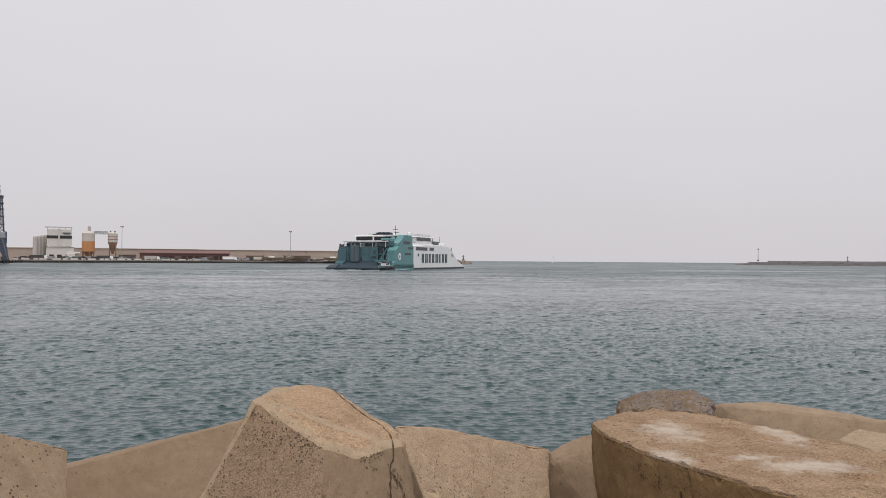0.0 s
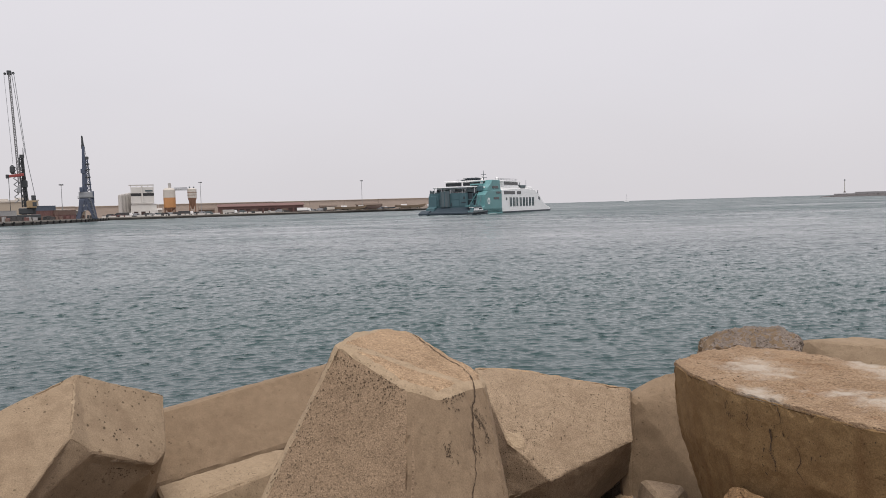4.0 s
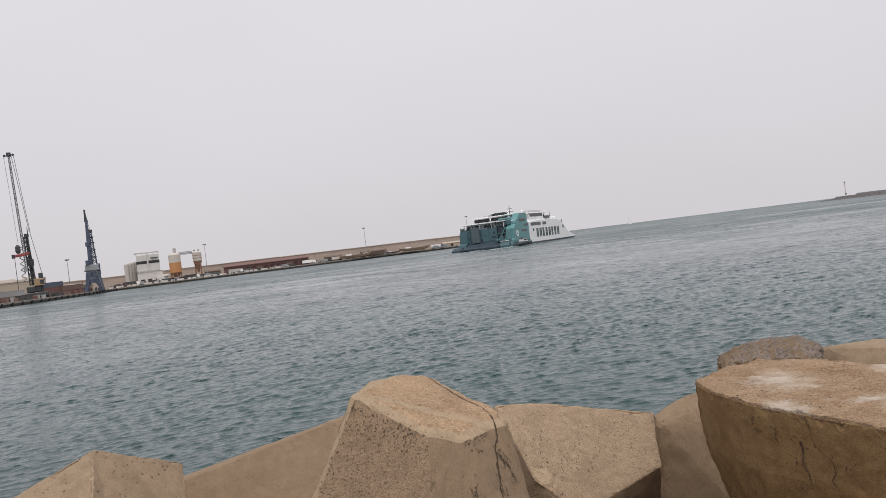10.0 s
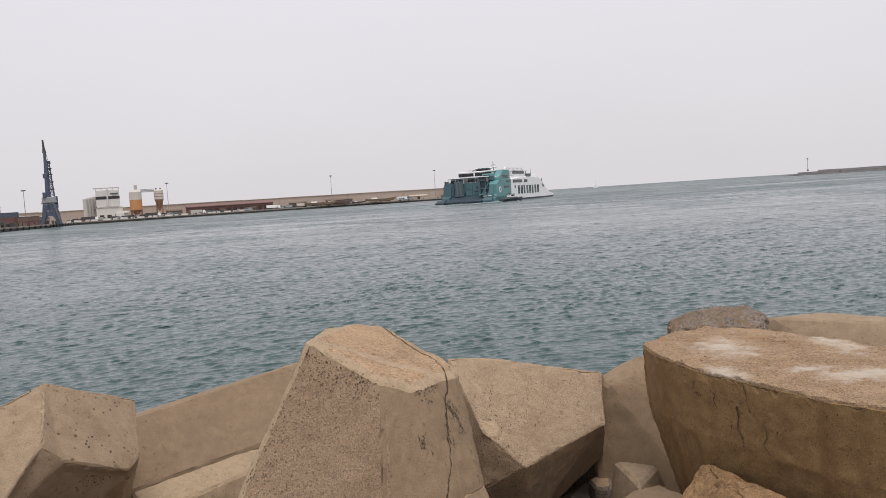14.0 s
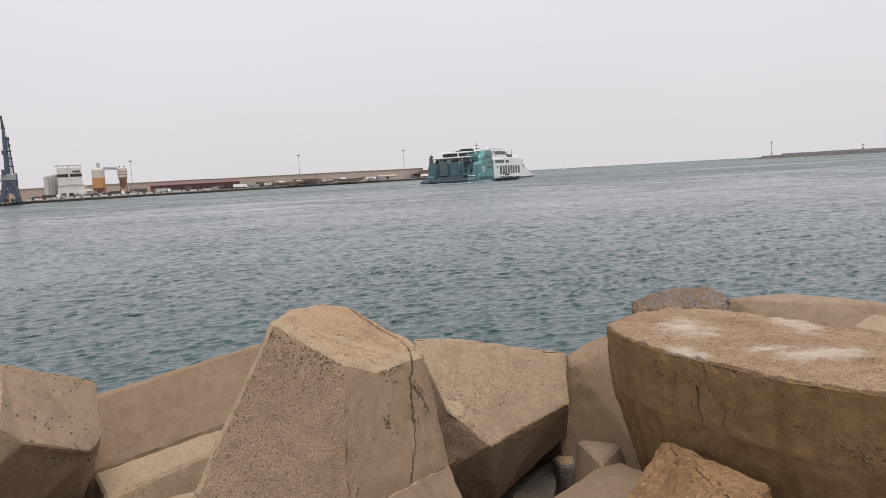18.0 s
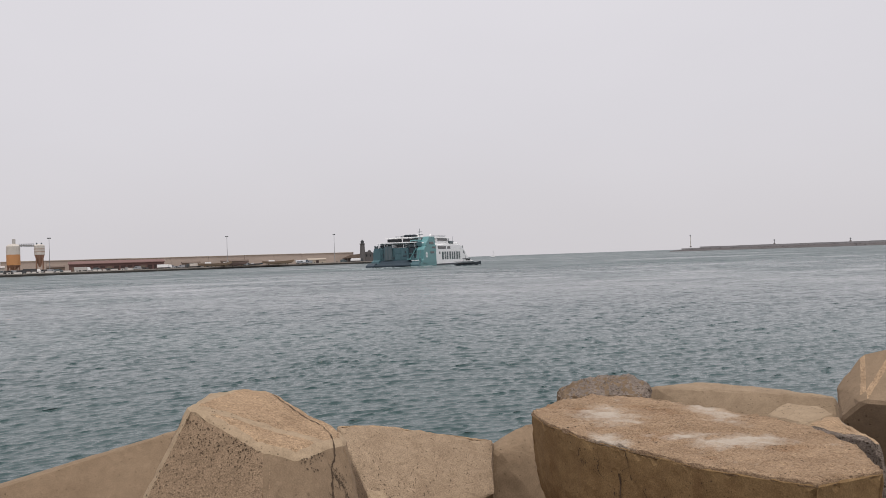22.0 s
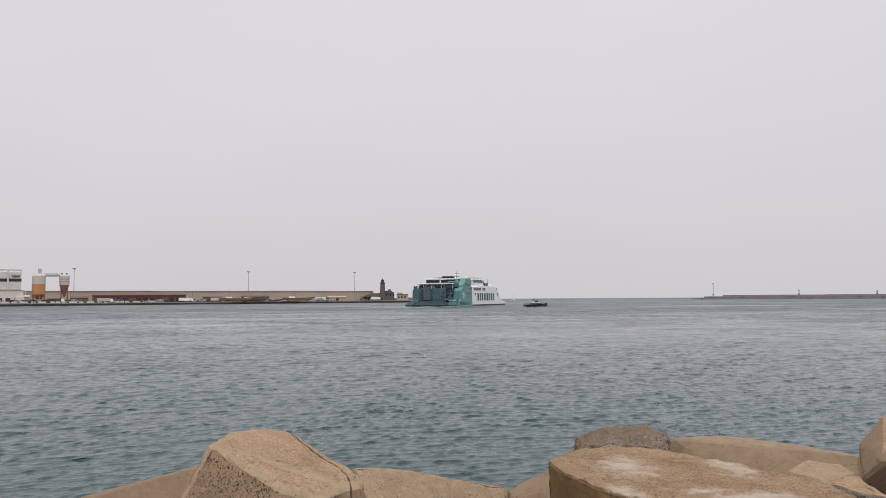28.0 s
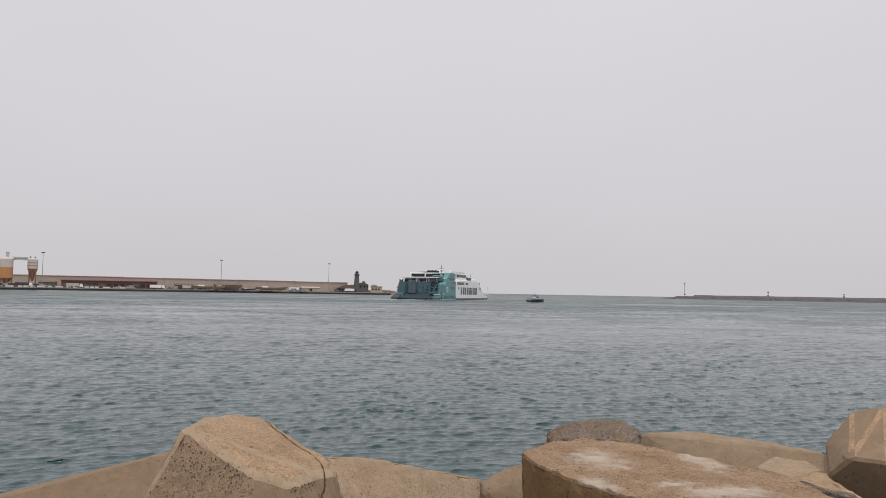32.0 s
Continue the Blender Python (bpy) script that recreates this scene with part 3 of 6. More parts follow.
def rubble(name, a, b, half, top, step, seed, material, label, lumps=900, size=(1.2, 3.2)):
    """A rubble mound: a rough core with heaped stones on it."""
    rnd = random.Random(seed)
    a, b = Vector(a), Vector(b)
    d = b - a
    n = Vector((d.y, -d.x, 0)).normalized()
    k = max(2, int(d.length / step))
    bm = bmesh.new()
    rows = []
    prof = [(-half, -2.0), (-half * 0.75, 0.2), (-half * 0.32, top), (half * 0.32, top), (half * 0.75, 0.2), (half, -2.0)]
    for i in range(k + 1):
        f = i / k
        c = a + d * f
        end = min(1.0, 0.35 + min(f, 1 - f) * k * 0.22)
        rows.append([bm.verts.new(c + n * (o + rnd.uniform(-0.5, 0.5)) + Vector((0, 0, z * end + rnd.uniform(-0.3, 0.3)))) for o, z in prof])
    for r0, r1 in zip(rows, rows[1:]):
        for i in range(len(prof) - 1):
            bm.faces.new((r0[i], r0[i + 1], r1[i + 1], r1[i]))
    bm.faces.new(rows[0])
    bm.faces.new(rows[-1][::-1])
    for _ in range(lumps):
        f, o = rnd.random(), rnd.uniform(-0.95, 0.95)
        z = np.interp(abs(o), [0, 0.32, 0.75, 1.0], [top, top, 0.2, -1.5]) * min(1.0, 0.35 + min(f, 1 - f) * k * 0.22)
        s = rnd.uniform(*size)
        c = a + d * f + n * (o * half) + Vector((0, 0, z))
        r = bmesh.ops.create_icosphere(bm, subdivisions=1, radius=s * 0.5, matrix=Matrix.Translation(c) @ Euler((rnd.random() * 6, rnd.random() * 6, rnd.random() * 6)).to_matrix().to_4x4() @ Matrix.Diagonal((1, rnd.uniform(0.6, 1), rnd.uniform(0.5, 0.9), 1)))
    bmesh.ops.recalc_face_normals(bm, faces=bm.faces[:])
    ob = obj(name, bm, material)
    return tagged(ob, label, "breakwater", kind="structure")


def make_far_breakwater():
    a, b = bearing(21.0, 1075), bearing(46, 1000)
    rubble("breakwater", a, b, 15, 3.0, 12, 11, ROCK_WET, "low rocky breakwater on the far side of the entrance", 900, (1.0, 1.9))
    w = thing("wall_breakwater", "pale stone parapet on the far breakwater", "wall", kind="structure")
    d = (b - a)
    n = Vector((d.y, -d.x, 0)).normalized()
    for s in range(18):
        p0, p1 = a + d * (0.03 + 0.97 * s / 18), a + d * (0.03 + 0.97 * (s + 0.99) / 18)
        bm = prism([(p0 + n * 3).xy, (p1 + n * 3).xy, (p1 - n * 3).xy, (p0 - n * 3).xy], "z", 1.0, (3.9 if s == 0 else 5.4) + 0.1 * math.sin(s * 2.3))
        part("parapet", bm, PARAPET_FAR, w)


make_far_breakwater()
rubble("mole_head", bearing(-1.5, 735), bearing(2.0, 742), 14, 3.4, 6, 12, ROCK, "dark rock mound at the end of the mole", 300, (1.8, 4.0))


def make_shore():
    """The sloping rubble bed below the armour blocks, and the unseen promenade behind."""
    bm = bmesh.new()
    nx, ny = 70, 40
    g = []
    for j in range(ny + 1):
        row = []
        for i in range(nx + 1):
            x, y = -14 + 28 * i / nx, 1.2 + 9.5 * j / ny
            z = 1.6 - max(0, y - 1.6) * 0.09 - max(0, y - 6.0) * 0.75
            z += 0.28 * noise.noise((x * 1.3, y * 1.3, 2)) + 0.12 * noise.noise((x * 3.7, y * 3.7, 5))
            row.append(bm.verts.new((x, y, z)))
        g.append(row)
    for j in range(ny):
        for i in range(nx):
            bm.faces.new((g[j][i], g[j][i + 1], g[j + 1][i + 1], g[j + 1][i]))
    tagged(obj("ground", bm, DARK_STONE), "dark rubble bed under the armour blocks", "ground", kind="structure")
    # Out of view; kept dark so it bounces little light onto the blocks.
    tagged(obj("pavement", box(-60, 60, -30, 1.3, -2, 2.0, bevel=0.05), PAVING), "unseen plain concrete promenade along the shore", "pavement", kind="structure")


make_shore()

# ---------------- armour blocks on the shore ----------------


def armour_block(corners, label, material=CONCRETE, seed=1, bevel=0.015, rough=0.007, cuts=5, worn=True, faces=(), rim_up=0.74, rim_pale=False, smooth_flank=False, mesh=0.07, crumble=0.0):
    """One cast concrete block: the solid spanned by its corners, or by its named faces, edges rounded and worn."""
    base = Vector((sum(c[0] for c in corners) / len(corners), sum(c[1] for c in corners) / len(corners), min(c[2] for c in corners)))
    bm = bmesh.new()
    vs = [bm.verts.new(Vector(c) - base) for c in corners]
    if faces:
        for f in faces:
            bm.faces.new([vs[i] for i in f])
        bmesh.ops.recalc_face_normals(bm, faces=bm.faces[:])
        bmesh.ops.triangulate(bm, faces=bm.faces[:])
    else:
        bmesh.ops.convex_hull(bm, input=bm.verts[:])
        bmesh.ops.delete(bm, geom=[v for v in bm.verts if not v.link_faces], context="VERTS")
    bmesh.ops.dissolve_limit(bm, angle_limit=radians(7), verts=bm.verts[:], edges=bm.edges[:])
    sharp = [e for e in bm.edges if e.calc_face_angle(0) > radians(7)]
    rim = bmesh.ops.bevel(bm, geom=sharp, offset=bevel, segments=1, affect="EDGES", clamp_overlap=True)["faces"]
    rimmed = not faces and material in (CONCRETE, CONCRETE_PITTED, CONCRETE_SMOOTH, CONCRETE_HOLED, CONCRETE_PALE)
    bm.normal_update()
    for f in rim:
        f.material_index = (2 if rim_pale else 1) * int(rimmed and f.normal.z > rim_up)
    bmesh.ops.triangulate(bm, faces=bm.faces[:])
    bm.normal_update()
    # Up-facing faces take the worn aggregate, skylight included in its paler colour.
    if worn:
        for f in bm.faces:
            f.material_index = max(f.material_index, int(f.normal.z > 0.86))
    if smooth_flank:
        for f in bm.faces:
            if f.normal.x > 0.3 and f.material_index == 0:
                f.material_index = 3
    for _ in range(cuts):
        long = [e for e in bm.edges if e.calc_length() > mesh]
        if not long:
            break
        bmesh.ops.subdivide_edges(bm, edges=long, cuts=1)
        bmesh.ops.triangulate(bm, faces=[f for f in bm.faces if len(f.verts) > 3])
    bm.normal_update()
    for v in bm.verts:
        p = v.co + Vector((seed * 3.1, seed, 0))
        h = rough * (0.7 * noise.noise(p * 3.0) + 0.8 * noise.noise(p * 11.0) + 0.7 * noise.noise(p * 34.0))
        if crumble and any(e.calc_face_angle(0) > radians(17) for e in v.link_edges):
            h -= crumble * (max(0.0, noise.noise(p * 9.0)) + 1.3 * max(0.0, noise.noise(p * 29.0) - 0.1))
        v.co += v.normal * h
    bm.normal_update()
    for e in bm.edges:
        if e.calc_face_angle(0) > radians(17):
            e.smooth = False
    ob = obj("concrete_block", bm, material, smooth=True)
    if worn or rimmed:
        ob.data.materials.append(CONCRETE_WORN_LIT)
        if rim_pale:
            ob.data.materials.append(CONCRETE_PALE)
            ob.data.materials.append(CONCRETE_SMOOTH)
    ob.location = base
    return tagged(ob, label, "concrete block", group="armour blocks on the shore")


def ring(poly, center, scale, z):
    return [(center[0] + (x - center[0]) * scale, center[1] + (y - center[1]) * scale, z) for x, y in poly]


def surface_lines(block, lines, width, material, name, seed):
    """Ragged dark lines or specks that follow a block's surface."""
    me = block.data
    tree = BVHTree.FromPolygons([v.co for v in me.vertices], [p.vertices[:] for p in me.polygons])
    rnd = random.Random(seed)
    bm = bmesh.new()
    for pts in lines:
        path = []
        for a, b in zip(pts, pts[1:]):
            k = max(2, int((Vector(b) - Vector(a)).length / 0.012))
            path += [Vector(a).lerp(Vector(b), i / k) for i in range(k)]
        path.append(Vector(pts[-1]))
        rows = []
        for i, p in enumerate(path):
            d = path[min(i + 1, len(path) - 1)] - path[max(i - 1, 0)]
            hit, nor, _, _ = tree.find_nearest(p - block.location)
            side = d.cross(nor).normalized()
            f = max(0.3, math.sin(math.pi * min(1, (i + 0.6) / len(path)))) ** 0.4
            w = width * f * (0.35 + 1.1 * rnd.random())
            c = hit + side * width * 0.35 * rnd.uniform(-1, 1)
            row = []
            for s in (-0.5, 0, 0.5):
                q, n2, _, _ = tree.find_nearest(c + side * w * s)
                row.append(bm.verts.new(q + n2 * 0.0025))
            rows.append(row)
        for a, b in zip(rows, rows[1:]):
            for i in range(2):
                bm.faces.new((a[i], a[i + 1], b[i + 1], b[i]))
    p = part(name, bm, material, block, smooth=True)
    if len(lines) > 5:
        tagged(p, kind="stuff")


def edge_holes(block, edge, inward, count, seed):
    """Blow holes drawn as dark shade specks, crowding along a block's edge and thinning inward."""
    rnd = random.Random(seed)
    a, b, c = (Vector(p) for p in (*edge, inward))
    holes = []
    for _ in range(count):
        p = a.lerp(b, rnd.random()).lerp(c, 0.02 + 0.4 * rnd.random() ** 2.5)
        r = rnd.uniform(0.002, 0.006)
        holes.append([p, p + Vector((rnd.uniform(-r, r), rnd.uniform(-r, r), -r))])
    surface_lines(block, holes, 0.0062, GRIME_HOLE_SHADE, "blow_holes", seed)


def lit_facet_patch(block, quad, material, name, seed):
    """A pale ragged patch on a block's surface, painted in for a lit facet."""
    me = block.data
    tree = BVHTree.FromPolygons([v.co for v in me.vertices], [p.vertices[:] for p in me.polygons])
    rnd = random.Random(seed)
    a, b, c, d = (Vector(q) for q in quad)
    n = 12
    bm = bmesh.new()
    g = []
    for j in range(n + 1):
        row = []
        for i in range(n + 1):
            u, w = i / n, j / n
            if i in (0, n):
                u += rnd.uniform(-0.05, 0.05)
            if j in (0, n):
                w += rnd.uniform(-0.05, 0.05)
            p = a.lerp(b, u).lerp(d.lerp(c, u), w)
            q, nor, _, _ = tree.find_nearest(p - block.location)
            inner = min(i, n - i, j, n - j)
            row.append(bm.verts.new(q + nor * (0.0015 if inner == 0 else 0.005 + rnd.uniform(0, 0.004))))
        g.append(row)
    for j in range(n):
        for i in range(n):
            bm.faces.new((g[j][i], g[j + 1][i], g[j + 1][i + 1], g[j][i + 1]))
    bmesh.ops.recalc_face_normals(bm, faces=bm.faces[:])
    part(name, bm, material, block, "pale patch for a lit facet")


def make_blocks():
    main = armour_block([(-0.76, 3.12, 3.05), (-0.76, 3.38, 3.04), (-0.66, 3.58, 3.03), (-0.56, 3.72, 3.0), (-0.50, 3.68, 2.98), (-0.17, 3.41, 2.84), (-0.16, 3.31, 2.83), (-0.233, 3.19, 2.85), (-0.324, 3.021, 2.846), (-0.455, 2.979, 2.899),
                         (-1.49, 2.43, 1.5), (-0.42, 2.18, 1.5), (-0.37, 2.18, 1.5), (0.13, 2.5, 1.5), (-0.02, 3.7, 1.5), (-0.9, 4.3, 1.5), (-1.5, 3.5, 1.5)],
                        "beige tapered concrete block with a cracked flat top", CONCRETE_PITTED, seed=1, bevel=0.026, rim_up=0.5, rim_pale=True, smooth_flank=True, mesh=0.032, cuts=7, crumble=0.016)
    edge_holes(main, ((-0.78, 3.08, 3.02), (-0.455, 2.965, 2.89)), (-0.66, 2.9, 2.75), 70, 75)
    edge_holes(main, ((-0.32, 3.01, 2.84), (-0.24, 3.15, 2.83)), (-0.28, 3.0, 2.68), 50, 76)
    edge_holes(main, ((-0.80, 3.05, 2.98), (-1.2, 2.73, 2.2)), (-0.95, 2.85, 2.4), 50, 77)
    armour_block([(-0.069, 2.991, 2.449), (-0.126, 2.84, 2.479), (-0.318, 2.315, 2.59), (-0.345, 2.207, 2.606), (-0.019, 2.817, 2.366), (0.027, 2.674, 2.293), (-0.12, 2.25, 2.38), (-0.2, 2.1, 2.40),
                  (-0.42, 2.15, 1.5), (-0.2, 1.98, 1.5), (0.1, 2.6, 1.5), (-0.02, 3.0, 1.5)], "low smooth concrete foot in front of the tapered block", CONCRETE_SMOOTH, seed=23, worn=False, bevel=0.008)
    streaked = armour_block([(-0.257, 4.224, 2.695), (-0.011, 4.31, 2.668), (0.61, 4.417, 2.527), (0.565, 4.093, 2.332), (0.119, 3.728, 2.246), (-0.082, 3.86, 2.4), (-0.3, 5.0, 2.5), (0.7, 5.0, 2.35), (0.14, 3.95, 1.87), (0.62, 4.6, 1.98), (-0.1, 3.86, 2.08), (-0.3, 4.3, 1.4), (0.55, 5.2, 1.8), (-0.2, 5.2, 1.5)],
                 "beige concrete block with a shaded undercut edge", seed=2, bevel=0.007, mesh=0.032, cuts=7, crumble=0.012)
    rnd = random.Random(52)
    chains = []
    for x, y, z, drop in ((-0.02, 4.12, 2.58, 0.16), (0.07, 4.05, 2.48, 0.12), (0.16, 4.16, 2.53, 0.2), (0.27, 4.2, 2.52, 0.14), (0.22, 4.05, 2.42, 0.1), (0.36, 4.2, 2.5, 0.2), (0.45, 4.25, 2.49, 0.1)):
        h = 0.0
        while h < drop:
            p = Vector((x + rnd.gauss(0, 0.008) - h * 0.2, y - h * 0.9, z - h * 0.8))
            chains.append([p, p + Vector((rnd.uniform(-0.004, 0.004), -0.006, -rnd.uniform(0.006, 0.018)))])
            h += rnd.uniform(0.012, 0.035)
    # Ledge facet that catches the sky, drawn as a pale patch.
    lit_facet_patch(streaked, [(-0.152, 3.880, 2.440), (-0.012, 3.930, 2.425), (0.007, 3.850, 2.366), (-0.096, 3.795, 2.364)], CONCRETE_PALE, "chipped_corner", 54)
    # Chains of holes drawn flat, their shade as dark specks.
    surface_lines(streaked, chains, 0.0038, GRIME_HOLE_SHADE, "chain_of_holes", 53)
    armour_block([(0.56, 4.76, 2.37), (0.66, 4.66, 2.41), (0.82, 4.94, 2.47), (0.97, 5.02, 2.49), (1.5, 5.2, 2.45), (0.56, 4.58, 1.9), (0.58, 4.45, 1.2), (1.6, 4.5, 1.2), (1.6, 4.95, 2.2), (1.7, 5.3, 1.2)],
                 "smooth beige concrete block face behind the slab", CONCRETE_SMOOTH, seed=3, worn=False, rim_up=2)
    top = [(0.74, 3.9), (0.95, 4.16), (1.16, 4.28), (1.44, 4.10), (1.68, 3.72), (1.87, 3.34), (1.87, 2.95), (1.75, 2.6), (1.45, 2.5), (1.18, 2.76), (0.99, 3.1), (0.85, 3.35), (0.76, 3.66)]
    c = (1.32, 3.4)
    slab = armour_block(ring(top, c, 1.0, 2.78) + ring(top, c, 0.97, 2.5) + ring(top, c, 0.82, 2.28) + ring(top, c, 0.48, 1.4), "broad round-sided concrete block with a crumbling lime-stained top", CONCRETE_BROWN, seed=4, bevel=0.006, mesh=0.035, cuts=7, crumble=0.02)
    bm = bmesh.new()
    crust = ring(top, c, 0.994, 0.0)
    prism([(x - slab.location.x, y - slab.location.y) for x, y, _ in crust], "z", 2.77 - slab.location.z, 2.79 - slab.location.z, bm)
    bmesh.ops.triangulate(bm, faces=bm.faces[:])
    for _ in range(7):
        long = [e for e in bm.edges if e.calc_length() > 0.03]
        if not long:
            break
        bmesh.ops.subdivide_edges(bm, edges=long, cuts=1)
        bmesh.ops.triangulate(bm, faces=[f for f in bm.faces if len(f.verts) > 3])
    for v in bm.verts:
        if v.co.z > 2.78 - slab.location.z:
            v.co.z += 0.007 * noise.noise(v.co * 9) + 0.007 * noise.noise(v.co * 24) + 0.006 * noise.noise(v.co * 47)
            if any(not e.is_manifold or e.calc_face_angle(0) > 0.8 for e in v.link_edges):
                chip = 0.022 * max(0.0, noise.noise(v.co * 13 + Vector((7, 0, 0)))) + 0.020 * max(0.0, noise.noise(v.co * 37))
                v.co.x *= 1 - chip * 1.6
                v.co.y *= 1 - chip * 1.6
                v.co.z -= chip * 0.7
    part("crumbling_top", bm, SLAB_TOP, slab, "crumbling rusty-beige top with white lime patches", smooth=True)
    for lines, w, k in (([(0.805, 3.195, 2.74), (0.812, 3.190, 2.68), (0.818, 3.188, 2.62)], 0.0032, 31), ([(0.838, 3.074, 2.68), (0.846, 3.072, 2.62), (0.854, 3.070, 2.55), (0.862, 3.068, 2.47)], 0.0034, 32),
                        ([(0.880, 2.960, 2.60), (0.886, 2.957, 2.54), (0.892, 2.954, 2.48)], 0.0026, 33), ([(0.880, 3.060, 2.77), (0.885, 3.060, 2.72), (0.890, 3.060, 2.66)], 0.003, 34)):
        surface_lines(slab, [lines], w, GROOVE, "crack", k)
    # Honeycomb holes are flat too; dark specks give the shade in them.
    for c, sx, sz, n, k in (((0.845, 3.10, 2.55), 0.03, 0.10, 40, 61), ((1.33, 2.56, 2.56), 0.06, 0.035, 60, 62), ((0.82, 3.3, 2.70), 0.05, 0.03, 40, 63), ((1.06, 2.93, 2.66), 0.12, 0.05, 30, 64)):
        rnd = random.Random(k)
        specks = []
        for _ in range(n):
            p = Vector(c) + Vector((rnd.gauss(0, sx), rnd.gauss(0, sx), rnd.gauss(0, sz)))
            specks.append([p, p + Vector((rnd.uniform(-0.008, 0.008), 0, -rnd.uniform(0.002, 0.008)))])
        surface_lines(slab, specks, 0.005, GROOVE, "honeycomb_holes", k)
    surface_lines(main, [[(-0.53, 3.67, 2.97), (-0.46, 3.58, 2.945), (-0.39, 3.49, 2.92), (-0.33, 3.44, 2.89), (-0.27, 3.4, 2.86), (-0.23, 3.3, 2.84)]], 0.007, GROOVE, "crack", 35)
    surface_lines(main, [[(-0.23, 3.3, 2.84), (-0.23, 3.15, 2.75), (-0.225, 3.10, 2.70), (-0.22, 3.05, 2.64), (-0.215, 3.0, 2.58)]], 0.010, GROOVE, "crack", 36)
    surface_lines(main, [[(-0.215, 3.0, 2.58), (-0.21, 2.95, 2.53), (-0.20, 2.8, 2.43), (-0.19, 2.7, 2.3)]], 0.006, GROOVE, "crack", 42)
    for c, spread, n, s in (((-0.195, 3.14, 2.685), 0.035, 34, 37), ((-0.232, 3.15, 2.69), 0.03, 26, 38), ((-0.312, 2.95, 2.63), 0.018, 16, 39), ((-0.40, 2.66, 2.49), 0.024, 22, 40), ((-0.232, 3.06, 2.62), 0.022, 14, 41)):
        rnd = random.Random(s)
        lines = []
        for _ in range(n * 4):
            p = Vector(c) + Vector((rnd.gauss(0, spread * 0.7), rnd.gauss(0, spread * 0.3), rnd.gauss(0, spread * 1.4)))
            lines.append([p, p + Vector((rnd.uniform(-0.003, 0.003), 0, -rnd.uniform(0.003, 0.007)))])
        surface_lines(main, lines, 0.0034, GRIME_HOLE_SHADE, "grime_patch", s)
    armour_block([(0.87, 3.34, 2.39), (1.09, 2.72, 2.42), (0.76, 3.2, 2.3), (0.62, 3.14, 2.16), (0.90, 2.42, 2.47), (0.5, 3.2, 1.4), (0.8, 2.2, 1.4), (1.1, 2.3, 1.4), (1.2, 3.3, 1.4)],
                 "rust-stained rough concrete block below the round slab", CONCRETE_RUST, worn=False, seed=5, rough=0.016, mesh=0.035, cuts=7, crumble=0.02)
    armour_block([(0.6, 4.06, 2.14), (0.8, 3.93, 2.15), (0.65, 3.65, 2.16), (0.45, 3.7, 1.4), (0.95, 3.4, 1.4), (0.95, 4.1, 1.4), (0.5, 4.1, 1.4)], "small pointed concrete block wedged in a gap", seed=6, worn=False, rim_up=2)
    armour_block([(0.655, 3.701, 2.132), (0.339, 3.442, 2.064), (0.278, 3.398, 2.032), (0.608, 3.048, 2.189), (0.819, 3.462, 2.183), (0.76, 3.70, 2.14), (0.3, 3.2, 1.3), (0.6, 2.9, 1.3), (0.85, 3.5, 1.3), (0.6, 3.75, 1.3)], "low sloping concrete block wedged in a gap", CONCRETE_SMOOTH, seed=7, worn=False, rim_up=2)
    holed = armour_block([(-2.183, 3.603, 2.819), (-1.917, 3.974, 2.621), (-1.813, 3.747, 2.380), (-1.818, 3.633, 2.356), (-1.986, 3.371, 2.502), (-2.030, 3.286, 2.605), (-2.089, 2.947, 2.375), (-2.169, 2.763, 2.442), (-2.443, 3.183, 2.677), (-2.009, 3.392, 2.453), (-1.843, 3.665, 2.316), (-2.236, 3.392, 2.0), (-2.061, 3.901, 1.938), (-2.000, 3.989, 2.098), (-2.131, 3.101, 2.331),
                  (-3.1, 3.3, 2.3), (-2.75, 4.2, 2.45), (-2.4, 4.6, 2.3), (-2.3, 4.6, 1.8), (-3.2, 2.9, 2.3), (-3.1, 3.3, 1.3), (-2.9, 4.4, 1.3)],
                 "pitted beige concrete block with a dark undercut", CONCRETE_HOLED, seed=8, worn=False, bevel=0.008, rough=0.004, mesh=0.035, cuts=7, crumble=0.012,
                 faces=((0, 1, 2, 3, 4, 5), (0, 5, 6, 7, 8), (5, 4, 9, 14, 6), (4, 3, 10, 9), (9, 10, 12, 11, 14), (2, 13, 12, 10, 3), (0, 8, 15, 16), (0, 16, 17, 1), (1, 17, 18, 13, 2), (8, 7, 19, 15), (7, 6, 14, 11, 20, 19), (11, 12, 21, 20), (12, 13, 18, 21), (15, 19, 20), (16, 15, 20, 21), (17, 16, 21, 18)))
    surface_lines(holed, [[(-2.165, 3.565, 2.795), (-2.12, 3.475, 2.735), (-2.075, 3.38, 2.67), (-2.04, 3.307, 2.62)]], 0.012, CONCRETE_PALE, "lime_seam", 71)
    edge_holes(holed, ((-2.183, 3.603, 2.819), (-1.917, 3.974, 2.621)), (-2.03, 3.5, 2.56), 30, 72)
    edge_holes(holed, ((-2.183, 3.603, 2.819), (-2.443, 3.183, 2.677)), (-2.2, 3.2, 2.56), 34, 73)
    edge_holes(holed, ((-1.97, 3.46, 2.40), (-1.90, 3.57, 2.36)), (-1.99, 3.55, 2.25), 40, 74)
